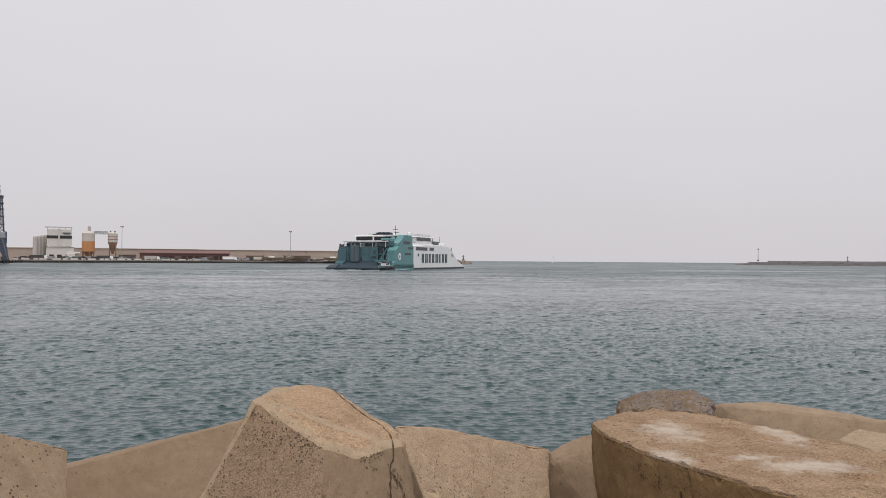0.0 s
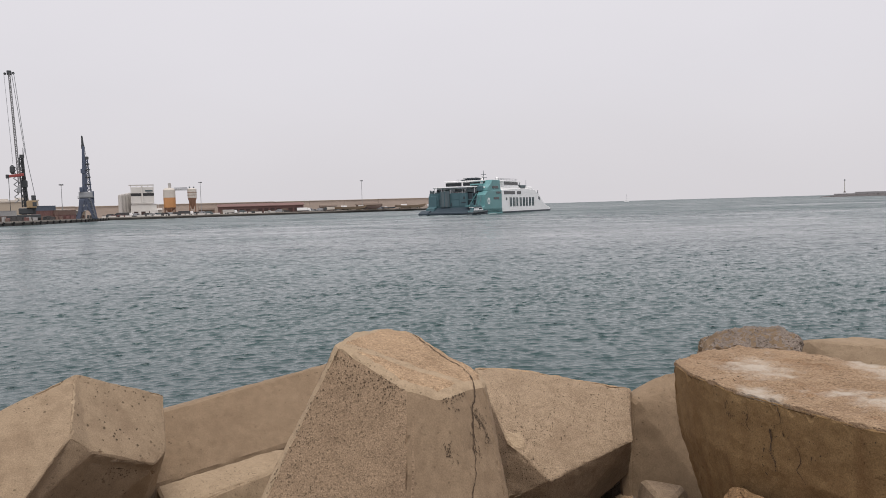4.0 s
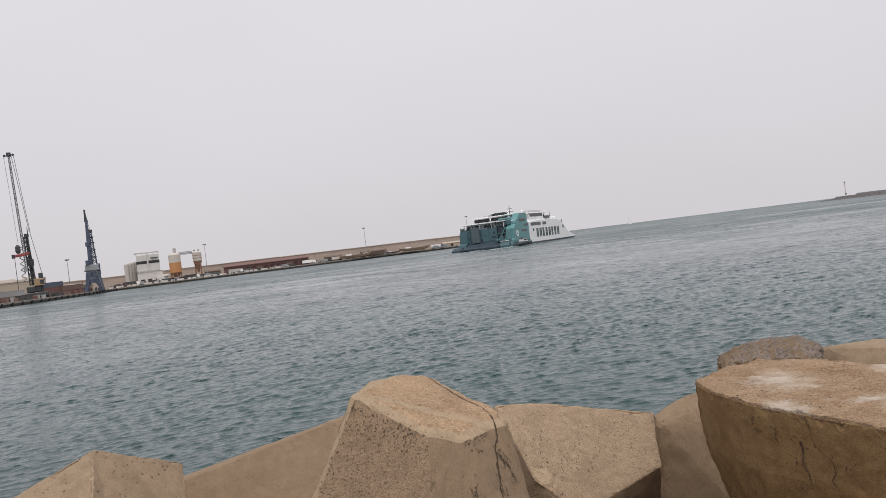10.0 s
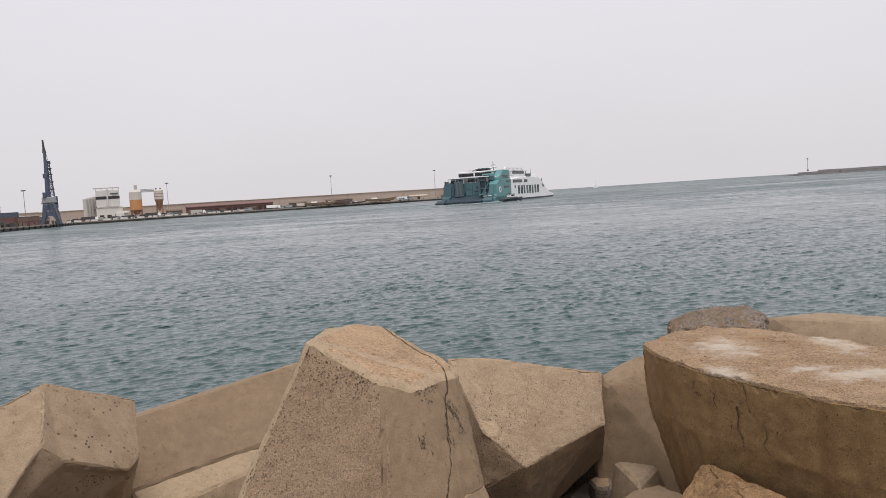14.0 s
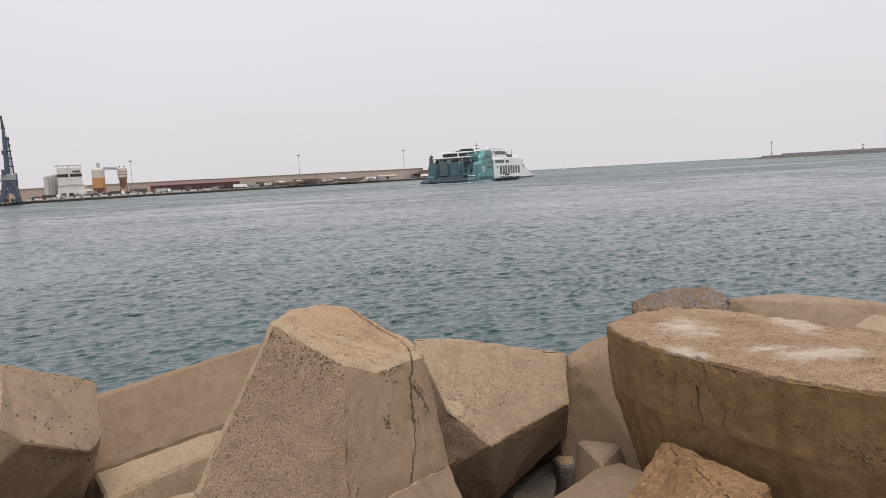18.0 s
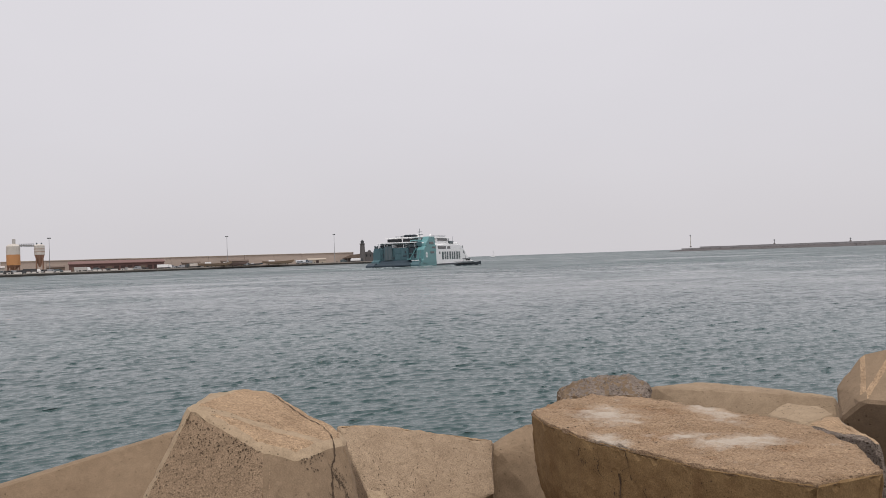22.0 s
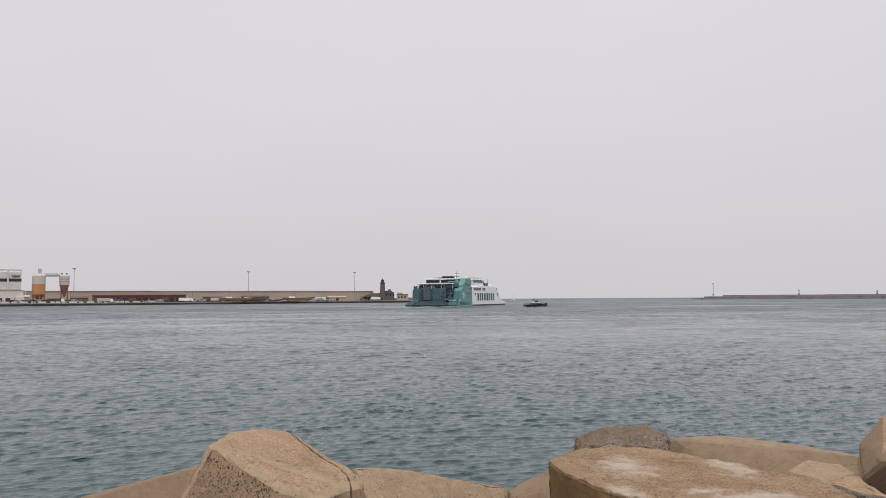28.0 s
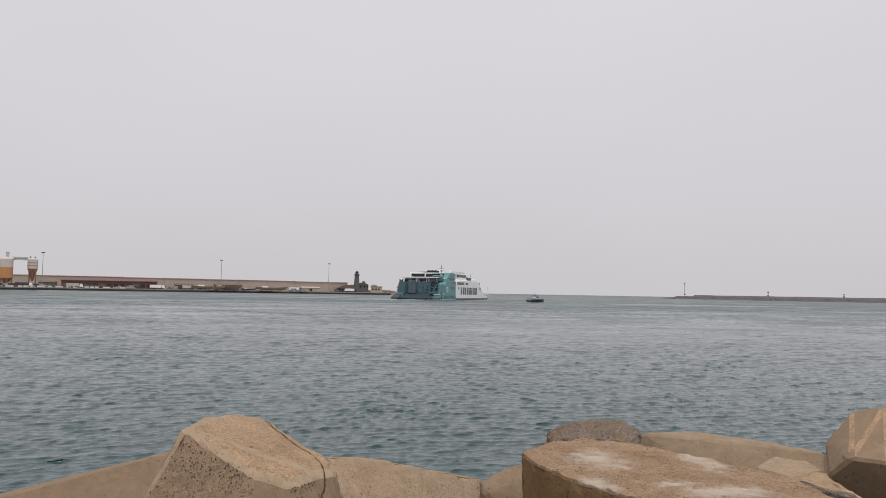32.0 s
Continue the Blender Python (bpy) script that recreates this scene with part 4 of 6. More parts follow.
    armour_block([(-2.458, 4.359, 2.336), (-1.296, 5.542, 2.49), (-2.31, 4.074, 1.996), (-1.234, 5.127, 2.102), (-2.9, 5.0, 2.15), (-1.4, 6.2, 2.3), (-2.7, 4.3, 1.1), (-1.1, 5.5, 1.1), (-2.8, 5.5, 1.1), (-1.2, 6.3, 1.1)], "long smooth concrete block face above the water", CONCRETE_SMOOTH, seed=9, worn=False, rim_up=2)
    # These two ledges face up; the pale concrete holds that light.
    armour_block([(-2.04, 4.08, 2.08), (-1.55, 4.66, 2.10), (-1.53, 4.24, 2.03), (-1.84, 3.79, 2.05), (-1.2, 4.9, 2.05), (-2.0, 3.9, 1.2), (-1.3, 4.2, 1.2), (-1.2, 5.0, 1.2)], "pale upward-facing ledge of a sunken concrete block", CONCRETE_PALE, seed=10, worn=False, rim_up=2)
    armour_block([(-1.51, 4.04, 1.97), (-1.64, 3.77, 2.01), (-1.84, 3.75, 2.0), (-1.39, 3.55, 1.97), (-1.2, 4.1, 1.95), (-1.7, 3.5, 1.2), (-1.1, 3.6, 1.2), (-1.1, 4.2, 1.2)], "low pale concrete block in a gap", CONCRETE_PALE, seed=11, worn=False, rim_up=2)
    armour_block([(-1.98, 2.53, 2.55), (-1.84, 2.76, 2.47), (-1.67, 2.63, 2.42), (-1.8, 2.29, 2.57), (-2.6, 2.5, 2.6), (-2.5, 2.0, 2.6), (-1.5, 2.3, 1.4), (-1.7, 3.0, 1.4), (-2.6, 2.0, 1.4), (-2.6, 2.9, 1.4)], "pale concrete block end beside the promenade", CONCRETE_PALE, seed=12, worn=False, rim_up=2)
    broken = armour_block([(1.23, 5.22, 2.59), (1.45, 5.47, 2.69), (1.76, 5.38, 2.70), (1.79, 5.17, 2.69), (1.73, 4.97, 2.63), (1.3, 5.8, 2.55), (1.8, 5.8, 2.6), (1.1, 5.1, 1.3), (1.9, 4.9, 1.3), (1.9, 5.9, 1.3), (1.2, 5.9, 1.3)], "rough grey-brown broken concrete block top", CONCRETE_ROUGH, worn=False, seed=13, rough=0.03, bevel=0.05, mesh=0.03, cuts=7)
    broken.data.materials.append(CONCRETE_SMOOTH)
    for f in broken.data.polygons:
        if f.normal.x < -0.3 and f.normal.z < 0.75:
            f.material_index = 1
    armour_block([(1.93, 5.54, 2.59), (2.27, 5.52, 2.61), (2.66, 5.34, 2.59), (2.88, 4.77, 2.61), (2.66, 4.36, 2.1), (2.0, 6.2, 2.3), (2.9, 6.0, 2.2), (3.3, 5.2, 2.3), (1.75, 4.9, 1.2), (2.45, 3.95, 1.2), (3.3, 5.0, 1.2), (2.2, 6.2, 1.2)], "broad pitted concrete block with a curved edge", CONCRETE_HOLED, worn=False, seed=14, rim_up=2)
    armour_block([(2.2, 4.34, 2.61), (2.39, 4.47, 2.65), (2.55, 4.38, 2.64), (2.52, 4.16, 2.63), (2.24, 3.98, 2.63), (2.0, 4.2, 1.3), (2.6, 3.9, 1.3), (2.6, 4.6, 1.3), (2.2, 4.7, 1.3)], "small low concrete block between larger ones", CONCRETE_PALE, seed=15, worn=False, rim_up=2)
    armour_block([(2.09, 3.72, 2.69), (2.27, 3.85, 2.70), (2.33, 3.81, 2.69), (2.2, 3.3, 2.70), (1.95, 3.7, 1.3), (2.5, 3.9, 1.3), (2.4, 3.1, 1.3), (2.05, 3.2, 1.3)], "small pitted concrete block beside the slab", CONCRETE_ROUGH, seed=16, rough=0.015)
    armour_block([(2.58, 4.25, 2.78), (2.80, 4.34, 2.94), (2.95, 4.25, 2.98), (2.66, 4.08, 2.83), (2.44, 3.98, 2.65), (2.48, 3.84, 2.77), (2.60, 3.72, 2.77), (3.3, 3.9, 2.9), (3.3, 4.4, 2.8), (2.95, 4.25, 1.3), (3.4, 3.9, 1.3), (3.5, 4.6, 1.3), (2.95, 4.6, 1.3)], "tall faceted concrete block with a dark undercut", CONCRETE_SMOOTH, seed=17, worn=False)

    armour_block([(0.149, 4.307, 1.751), (0.513, 4.731, 1.767), (0.567, 4.675, 1.751), (0.241, 4.102, 1.821), (0.478, 4.282, 1.714), (0.272, 3.950, 1.769), (0.2, 4.1, 1.1), (0.5, 4.2, 1.1), (0.6, 4.8, 1.1)], "small grey concrete block deep in a gap", CONCRETE_GREY, seed=18, worn=False, bevel=0.004, rough=0.004)
    armour_block([(-0.030, 3.510, 2.072), (0.248, 3.601, 1.953), (-0.021, 3.310, 2.062), (0.281, 3.398, 1.992), (0.0, 3.5, 1.2), (0.2, 3.2, 1.2), (0.25, 3.65, 1.2)], "small pale concrete corner low in a gap", CONCRETE_PALE, seed=19, worn=False, rim_up=2)
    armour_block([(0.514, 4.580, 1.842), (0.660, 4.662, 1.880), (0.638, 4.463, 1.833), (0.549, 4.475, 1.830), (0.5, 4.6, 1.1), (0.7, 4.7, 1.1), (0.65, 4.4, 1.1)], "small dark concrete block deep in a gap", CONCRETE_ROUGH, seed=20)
    # Added filler: keeps the gap dark where bright water would show through.
    armour_block([(0.3, 5.05, 2.08), (0.8, 5.1, 2.06), (0.7, 5.5, 2.05), (0.3, 5.5, 2.05), (0.3, 4.95, 1.1), (0.85, 5.0, 1.1), (0.8, 5.6, 1.1), (0.3, 5.6, 1.1)], "added filler block behind a gap", CONCRETE_ROUGH, seed=21, worn=False)


make_blocks()

# ---------------- the ferry ----------------


def make_ferry():
    f = thing("ferry", "large white and teal catamaran car ferry under way", "ship")
    B = 13.2

    def add(name, bm, material, label="", parent=None, smooth=False):
        return part(name, bm, material, parent or f, label, smooth)
    for s in (1, -1):
        lo, hi = sorted((s * 9.3, s * B))
        # The port hull gets the shaded teal copy.
        add("hull", prism([(0, -1.5), (0, 1.2), (5, 2.2), (24, 2.2), (24, -1.5)], "x", lo, hi, bevel=0.15), TEAL if s > 0 else TEAL_SHADED, "teal stern section of one hull")
        add("hull", prism([(24, -1.5), (24, 0.9), (84.5, 0.9), (88, 1.1), (85, -1.5)], "x", lo + 0.1, hi - 0.05), NAVY, "dark boot-topping along the waterline")
        side = prism([(23.5, 0.6), (23.5, 9.3), (38, 9.9), (52, 10.0), (64, 9.7), (69, 8.6), (73, 6.2), (77, 3.9), (81, 2.6), (88.5, 1.2), (86.6, 0.6)], "x", lo, hi, bevel=0.12)
        hull = add("hull_side", side, WHITE, "white topsides sweeping down to a pointed bow")
        x0, x1 = (B - 0.02, B + 0.06) if s > 0 else (-B - 0.06, -B + 0.02)
        add("window_strip", box(x0, x1, 26, 39, 7.6, 8.9, bevel=0.03), GLASS, "dark strip window", hull)
        add("window_strip", box(x0, x1, 41.5, 46.5, 7.6, 8.9, bevel=0.03), GLASS, "dark strip window", hull)
        add("hatch", box(x0, x1, 28, 29.6, 5.2, 6.3, bevel=0.03), NAVY, "small dark hatch", hull)
        for y, z in ((68.5, 8.0), (69.5, 5.4), (71.0, 5.0)):
            add("mooring_port", box(x0, x1, y, y + 0.9, z, z + 1.3, bevel=0.02), NAVY, "", hull)
        for i in range(8):
            y = 32.5 + i * 4.05
            w = 2.5 + 0.35 * math.sin(i * 2.1)
            for k in range(2):
                add("lettering_bar", box(x0, x1, y + k * w * 0.56, y + k * w * 0.56 + w * 0.42, 2.6, 6.3), LETTER, "", hull)
        teal = add("side_panel", prism([(2.5, 0.5), (3.0, 2.6), (5.2, 3.2), (5.6, 7.4), (8.5, 9.0), (23.45, 9.3), (23.45, 0.5)], "x", lo, hi, bevel=0.1), TEAL if s > 0 else TEAL_SHADED, "teal painted aft side")
        add("window_strip", box(x0, x1, 14.5, 20.5, 5.6, 6.5, bevel=0.03), GLASS, "", teal)
        add("window_strip", box(x0, x1, 17.5, 22.5, 7.9, 8.7, bevel=0.03), GLASS, "", teal)
        seal = lathe([(1.05, 0), (1.05, 0.06)], 20)
        bmesh.ops.transform(seal, verts=seal.verts[:], matrix=Matrix.Translation((x0 if s > 0 else x1, 9.2, 5.0)) @ Matrix.Rotation(radians(90 * s), 4, "Y") @ Matrix.Diagonal((1.25, 1.3, 1, 1)))
        add("emblem", seal, WHITE, "white oval emblem with a teal middle", teal)
        core = lathe([(0.5, 0), (0.5, 0.04)], 16)
        bmesh.ops.transform(core, verts=core.verts[:], matrix=Matrix.Translation((B + 0.07 if s > 0 else -B - 0.07, 9.2, 5.0)) @ Matrix.Rotation(radians(90 * s), 4, "Y") @ Matrix.Diagonal((1.45, 1.1, 1, 1)))
        add("emblem_core", core, TEAL, "", teal)
        if s < 0:
            add("stern_pontoon", prism([(-3.6, -1.0), (-3.6, 0.8), (-1.0, 1.7), (0.2, 1.9), (0.2, -1.0)], "x", lo - 0.3, hi + 0.1, bevel=0.12), SKIRT, "stepped stern platform")
            continue
        tower = add("stair_tower", prism([(8.5, 9.0), (9.0, 10.2), (12.5, 11.6), (14.5, 13.3), (22.4, 13.3), (23.4, 9.2)], "x", *sorted((s * 9.6, s * (B - 0.35))), bevel=0.15), TEAL, "teal stair tower")
        add("window_strip", box(x0 - 0.3, x1 - 0.3, 14.0, 20.5, 9.9, 10.9, bevel=0.03), GLASS, "", tower)
        add("stern_pontoon", prism([(-2.6, -1.0), (-2.6, 0.9), (-1.0, 2.2), (0.2, 2.2), (0.2, -1.0)], "x", lo - 0.1, hi + 0.1, bevel=0.12), TEAL_SHADED, "stepped stern platform")
    # car deck across both hulls, and the stern wall
    add("wet_deck", box(-9.4, 9.4, 6.4, 80, 2.4, 3.4, bevel=0.1), NAVY)
    add("centre_bow", prism([(60, 3.4), (60, 9.4), (70, 8.6), (80, 5.0), (82, 3.2)], "x", -9.3, 9.3, bevel=0.2), WHITE, "white centre bow")
    # Stern shade is in the wall's colour, lighter panels for its mid-lights.
    wall = add("stern_wall", box(-13.0, 5.0, 6.0, 8.0, 2.6, 8.5, bevel=0.12), TEAL_SHADED, "teal stern wall with shade in its colour")
    for x0, x1, z0, z1, m in ((-12.6, -8.2, 3.4, 8.1, TEAL_HALF_SHADED), (-2.2, 1.0, 3.2, 5.6, TEAL_HALF_SHADED), (-2.2, 1.0, 5.9, 8.2, TEAL_HALF_SHADED), (1.4, 4.6, 3.4, 8.0, TEAL_HALF_SHADED)):
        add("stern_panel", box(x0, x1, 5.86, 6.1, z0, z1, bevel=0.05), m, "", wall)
    add("stern_skirt", prism([(-2.8, 0.2), (-2.8, 0.9), (3.4, 1.8), (6.1, 2.9), (6.1, 0.2)], "x", -13.2, 8.6, bevel=0.1), SKIRT, "dark sloping stern skirt")
    ramp = add("stern_ramp", box(-7.4, -3.2, 5.2, 5.85, 3.0, 9.2, bevel=0.08), RAMP, "grey raised stern ramp")
    for x in (-7.0, -5.3, -3.6):
        add("ramp_arm", tube((x, 5.0, 3.2), (x, 5.0, 9.4), 0.12), TEAL_HALF_SHADED, "", ramp)
    for x0, x1, z0, z1 in ((-12.8, -12.0, 5.2, 6.4), (-8.0, -7.6, 4.0, 6.2), (2.2, 4.2, 4.6, 5.0), (3.2, 3.9, 6.0, 7.0), (-2.8, -2.3, 3.4, 4.6)):
        add("stern_fitting", box(x0, x1, 5.6, 5.9, z0, z1, bevel=0.04), NAVY, "", wall)
    # Dark panel puts the recess's shade into its colour.
    recess = add("stern_recess", box(5.05, 9.35, 6.6, 7.2, 2.9, 8.4, bevel=0.05), NAVY, "mooring recess with its shade painted dark")
    add("recess_brace", tube((5.4, 6.2, 3.0), (9.0, 6.2, 8.0), 0.24), TEAL, "", recess)
    add("recess_brace", tube((5.2, 6.2, 5.8), (9.3, 6.2, 5.8), 0.22), TEAL_HALF_SHADED, "", recess)
    add("recess_brace", tube((7.4, 6.2, 3.0), (7.4, 6.2, 8.3), 0.2), TEAL_HALF_SHADED, "", recess)
    add("recess_deck", box(5.1, 9.3, 3.4, 6.4, 3.0, 3.5, bevel=0.06), TEAL, "", recess)
    quarter = add("quarter_platform", prism([(-1.8, 0.4), (-1.8, 1.3), (1.5, 1.9), (3.2, 2.0), (3.2, 0.4)], "x", 8.7, 13.3, bevel=0.1), TEAL, "teal stepped boarding platform")
    for x, y0, z0, z1 in ((9.2, 0.2, 1.8, 4.4), (10.8, 0.6, 1.8, 3.2), (12.4, 1.0, 1.9, 3.6)):
        # Stands for the teal stern braces, built as plain blocks.
        add("rescue_gear", box(x - 0.5, x + 0.5, y0, y0 + 1.4, z0, z1, bevel=0.15), TEAL_HALF_SHADED, "teal brace on the stern quarter")
    add("quarter_ladder", tube((10.0, 2.0, 1.9), (10.0, 5.2, 7.2), 0.16), TEAL_HALF_SHADED, "", quarter)
    add("quarter_ladder", tube((11.6, 2.0, 1.9), (11.6, 5.2, 7.2), 0.16), TEAL_HALF_SHADED, "", quarter)
    add("quarter_rail", tube((8.9, -1.4, 2.6), (13.1, -1.4, 2.6), 0.1), WHITE, "", quarter)
    # passenger decks
    mid = add("passenger_deck", box(-11.0, 11.6, 9.0, 60, 8.4, 10.6, bevel=0.15), WHITE, "white passenger deck with dark recesses")
    for x0, x1, m in ((-10.6, -7.6, GLASS), (-6.6, -4.8, SHIP_GREY), (-2.2, 2.2, GLASS), (4.4, 6.4, SHIP_GREY), (7.0, 9.0, TEAL_SHADED)):
        add("aft_window", box(x0, x1, 8.8, 9.1, 8.8, 10.0, bevel=0.04), m, "", mid)
    add("deck_roof", prism([(5.4, 10.5), (5.4, 10.85), (26, 11.3), (26, 10.6)], "x", -10.8, 8.9, bevel=0.08), WHITE, "white overhanging deck roof", mid)
    add("deck_machinery", box(4.2, 8.8, 6.6, 8.7, 8.6, 10.2, bevel=0.2), SHIP_GREY, "grey winch housing", mid)
    add("deck_machinery", box(8.2, 11.0, 7.5, 9.0, 8.9, 11.0, bevel=0.2), TEAL_HALF_SHADED, "", mid)
    for x in (-10.4, -7.2, -3, 2.6, 8.4):
        add("stanchion", tube((x, 6.0, 8.4), (x, 6.0, 10.6), 0.13), WHITE, "", mid)
    for x, h in ((-12.6, 1.4), (-12.0, 1.0), (-11.2, 1.3)):
        add("mooring_gear", box(x - 0.22, x + 0.22, 6.2, 7.0, 8.4, 8.4 + h, bevel=0.08), SHIP_GREY, "", mid)
    rail = bmesh.new()
    for i in range(13):
        x = -12.8 + i * 1.45
        tube((x, 6.6, 8.4), (x, 6.6, 9.5), 0.05, seg=5, bm=rail)
    for z in (8.95, 9.5):
        tube((-12.8, 6.6, z), (4.9, 6.6, z), 0.05, seg=5, bm=rail)
    add("stern_railing", rail, SHIP_GREY)
    top = add("upper_house", box(-8.8, 8.8, 14, 50, 11.0, 13.0, bevel=0.25), WHITE, "white upper deckhouse")
    add("aft_window", box(-8.9, -1.4, 13.8, 14.1, 11.3, 12.6, bevel=0.04), GLASS, "", top)
    add("aft_window", box(-0.6, 7.2, 13.8, 14.1, 11.3, 12.6, bevel=0.04), GLASS, "", top)
    for s in (1, -1):
        add("window_strip", box(*sorted((s * 8.75, s * 8.9)), 27, 48, 11.6, 12.7, bevel=0.03), GLASS, "", top)
    add("upper_roof", box(-9.4, 9.6, 12.8, 52, 12.9, 13.3, bevel=0.12), WHITE, "white flat roof", top)
    bridge = add("bridge", prism([(29, 10.6), (29, 12.8), (46, 12.8), (48, 10.6)], "x", -11.8, 11.8, bevel=0.2), WHITE, "wheelhouse with wings")
    for s in (1, -1):
        add("bridge_window", box(*sorted((s * 11.75, s * 11.95)), 30, 46, 11.5, 12.6, bevel=0.03), GLASS, "", bridge)
    add("bridge_roof", box(-12.4, 12.4, 27.5, 49, 12.8, 13.1, bevel=0.1), WHITE, "", bridge)
    for x in (-11.4, 11.4):
        add("liferaft_rack", box(x - 0.8, x + 0.8, 49.5, 56, 10.2, 11.6, bevel=0.3), SHIP_GREY, "grey liferaft canisters on a rack")
        add("rescue_davit", tube((x, 47.5, 10.4), (x, 50, 12.6), 0.2), SHIP_GREY)
    funnel = bmesh.new()
    for i in range(7):
        box(-2.6 + i * 0.95, -2.0 + i * 0.95, 20, 23, 13.3, 14.5 + 0.15 * (i % 2), bevel=0.06, bm=funnel)
    box(-3.0, 4.2, 19.7, 23.3, 14.2, 14.4, bm=funnel)
    box(-4.4, -3.2, 20, 22, 13.3, 14.0, bevel=0.1, bm=funnel)
    add("exhaust_rack", funnel, NAVY, "dark row of exhaust pipes")
    side_house = add("side_house", box(4.6, 9.7, 9.6, 13.4, 8.9, 11.9, bevel=0.15), TEAL, "teal deck house beside the stair tower")
    add("window_strip", box(5.2, 8.6, 9.5, 9.7, 10.4, 11.3, bevel=0.03), GLASS, "", side_house)
    for i in range(7):
        x = -12.4 + i * 0.75
        add("door_rib", box(x, x + 0.14, 5.74, 5.9, 3.6, 7.9), TEAL_SHADED, "", wall)
    add("door_rail", box(-12.6, -8.2, 5.72, 5.9, 5.5, 5.7), TEAL_SHADED, "", wall)
    for s in (1, -1):
        rail = bmesh.new()
        for i in range(15):
            y = 26 + i * 1.85
            tube((s * 9.3, y, 13.3), (s * 9.3, y, 14.2), 0.045, seg=4, bm=rail)
        for z in (13.75, 14.2):
            tube((s * 9.3, 26, z), (s * 9.3, 52, z), 0.045, seg=4, bm=rail)
        add("roof_railing", rail, SHIP_GREY, "", top)
        for i in range(5):
            y = 55 + i * 1.7
            add("liferaft", tube((s * 11.9, y, 10.5), (s * 11.9, y + 1.3, 10.5), 0.5, seg=10), WHITE, "white liferaft canister")
    for x, y, r in ((-5.2, 27, 0.7), (1.0, 30, 0.9), (7.0, 33, 0.6)):
        add("radar_dome", lathe([(r * 0.6, 13.2), (r, 13.7), (r, 14.2), (r * 0.7, 14.7), (r * 0.15, 14.95)], 12, center=(x, y)), WHITE, "white satellite dome", top)
    mast = add("mast", tube((4.6, 24, 13.3), (4.6, 24, 17.4), 0.22, 0.1), SHIP_GREY, "grey radar mast")
    add("yard", tube((3.4, 24, 15.8), (5.8, 24, 15.8), 0.1), SHIP_GREY, "", mast)
    add("radar", box(4.0, 5.6, 23.3, 23.7, 15.0, 15.3, bevel=0.05), WHITE, "", mast)
    add("mast_platform", box(4.0, 6.0, 23.2, 24.8, 14.4, 14.6, bevel=0.04), SHIP_GREY, "", mast)
    add("bow_mast", tube((9.5, 63, 10.3), (9.5, 63, 14.0), 0.14, 0.06), SHIP_GREY, "thin bow mast")
    add("bow_light", tube((10.5, 70, 8.8), (10.5, 70, 10.0), 0.18), NAVY)
    wake = bmesh.new()
    rnd = random.Random(4)
    for i in range(420):
        y = -rnd.random() ** 1.3 * 70 - 1
        x = rnd.choice((-11.5, 0, 11.5)) + rnd.gauss(0, 1.0 + 0.03 * abs(y))
        r = rnd.uniform(0.12, 0.42)
        lathe([(r, 0.03), (r * 0.6, 0.10 + 0.05 * rnd.random())], 6, wake, (x, y))
    for s in (1, -1):
        for i in range(70):
            y = rnd.uniform(-2, 16)
            r = rnd.uniform(0.12, 0.4)
            lathe([(r, 0.03), (r * 0.5, 0.16)], 6, wake, (s * (B + rnd.uniform(0.0, 0.8)), y))
    tagged(add("wake_foam", wake, FOAM, "white foam along the hull"), kind="stuff")
    f.scale = (0.883, 0.85, 0.945)
    return f


ferry = make_ferry()


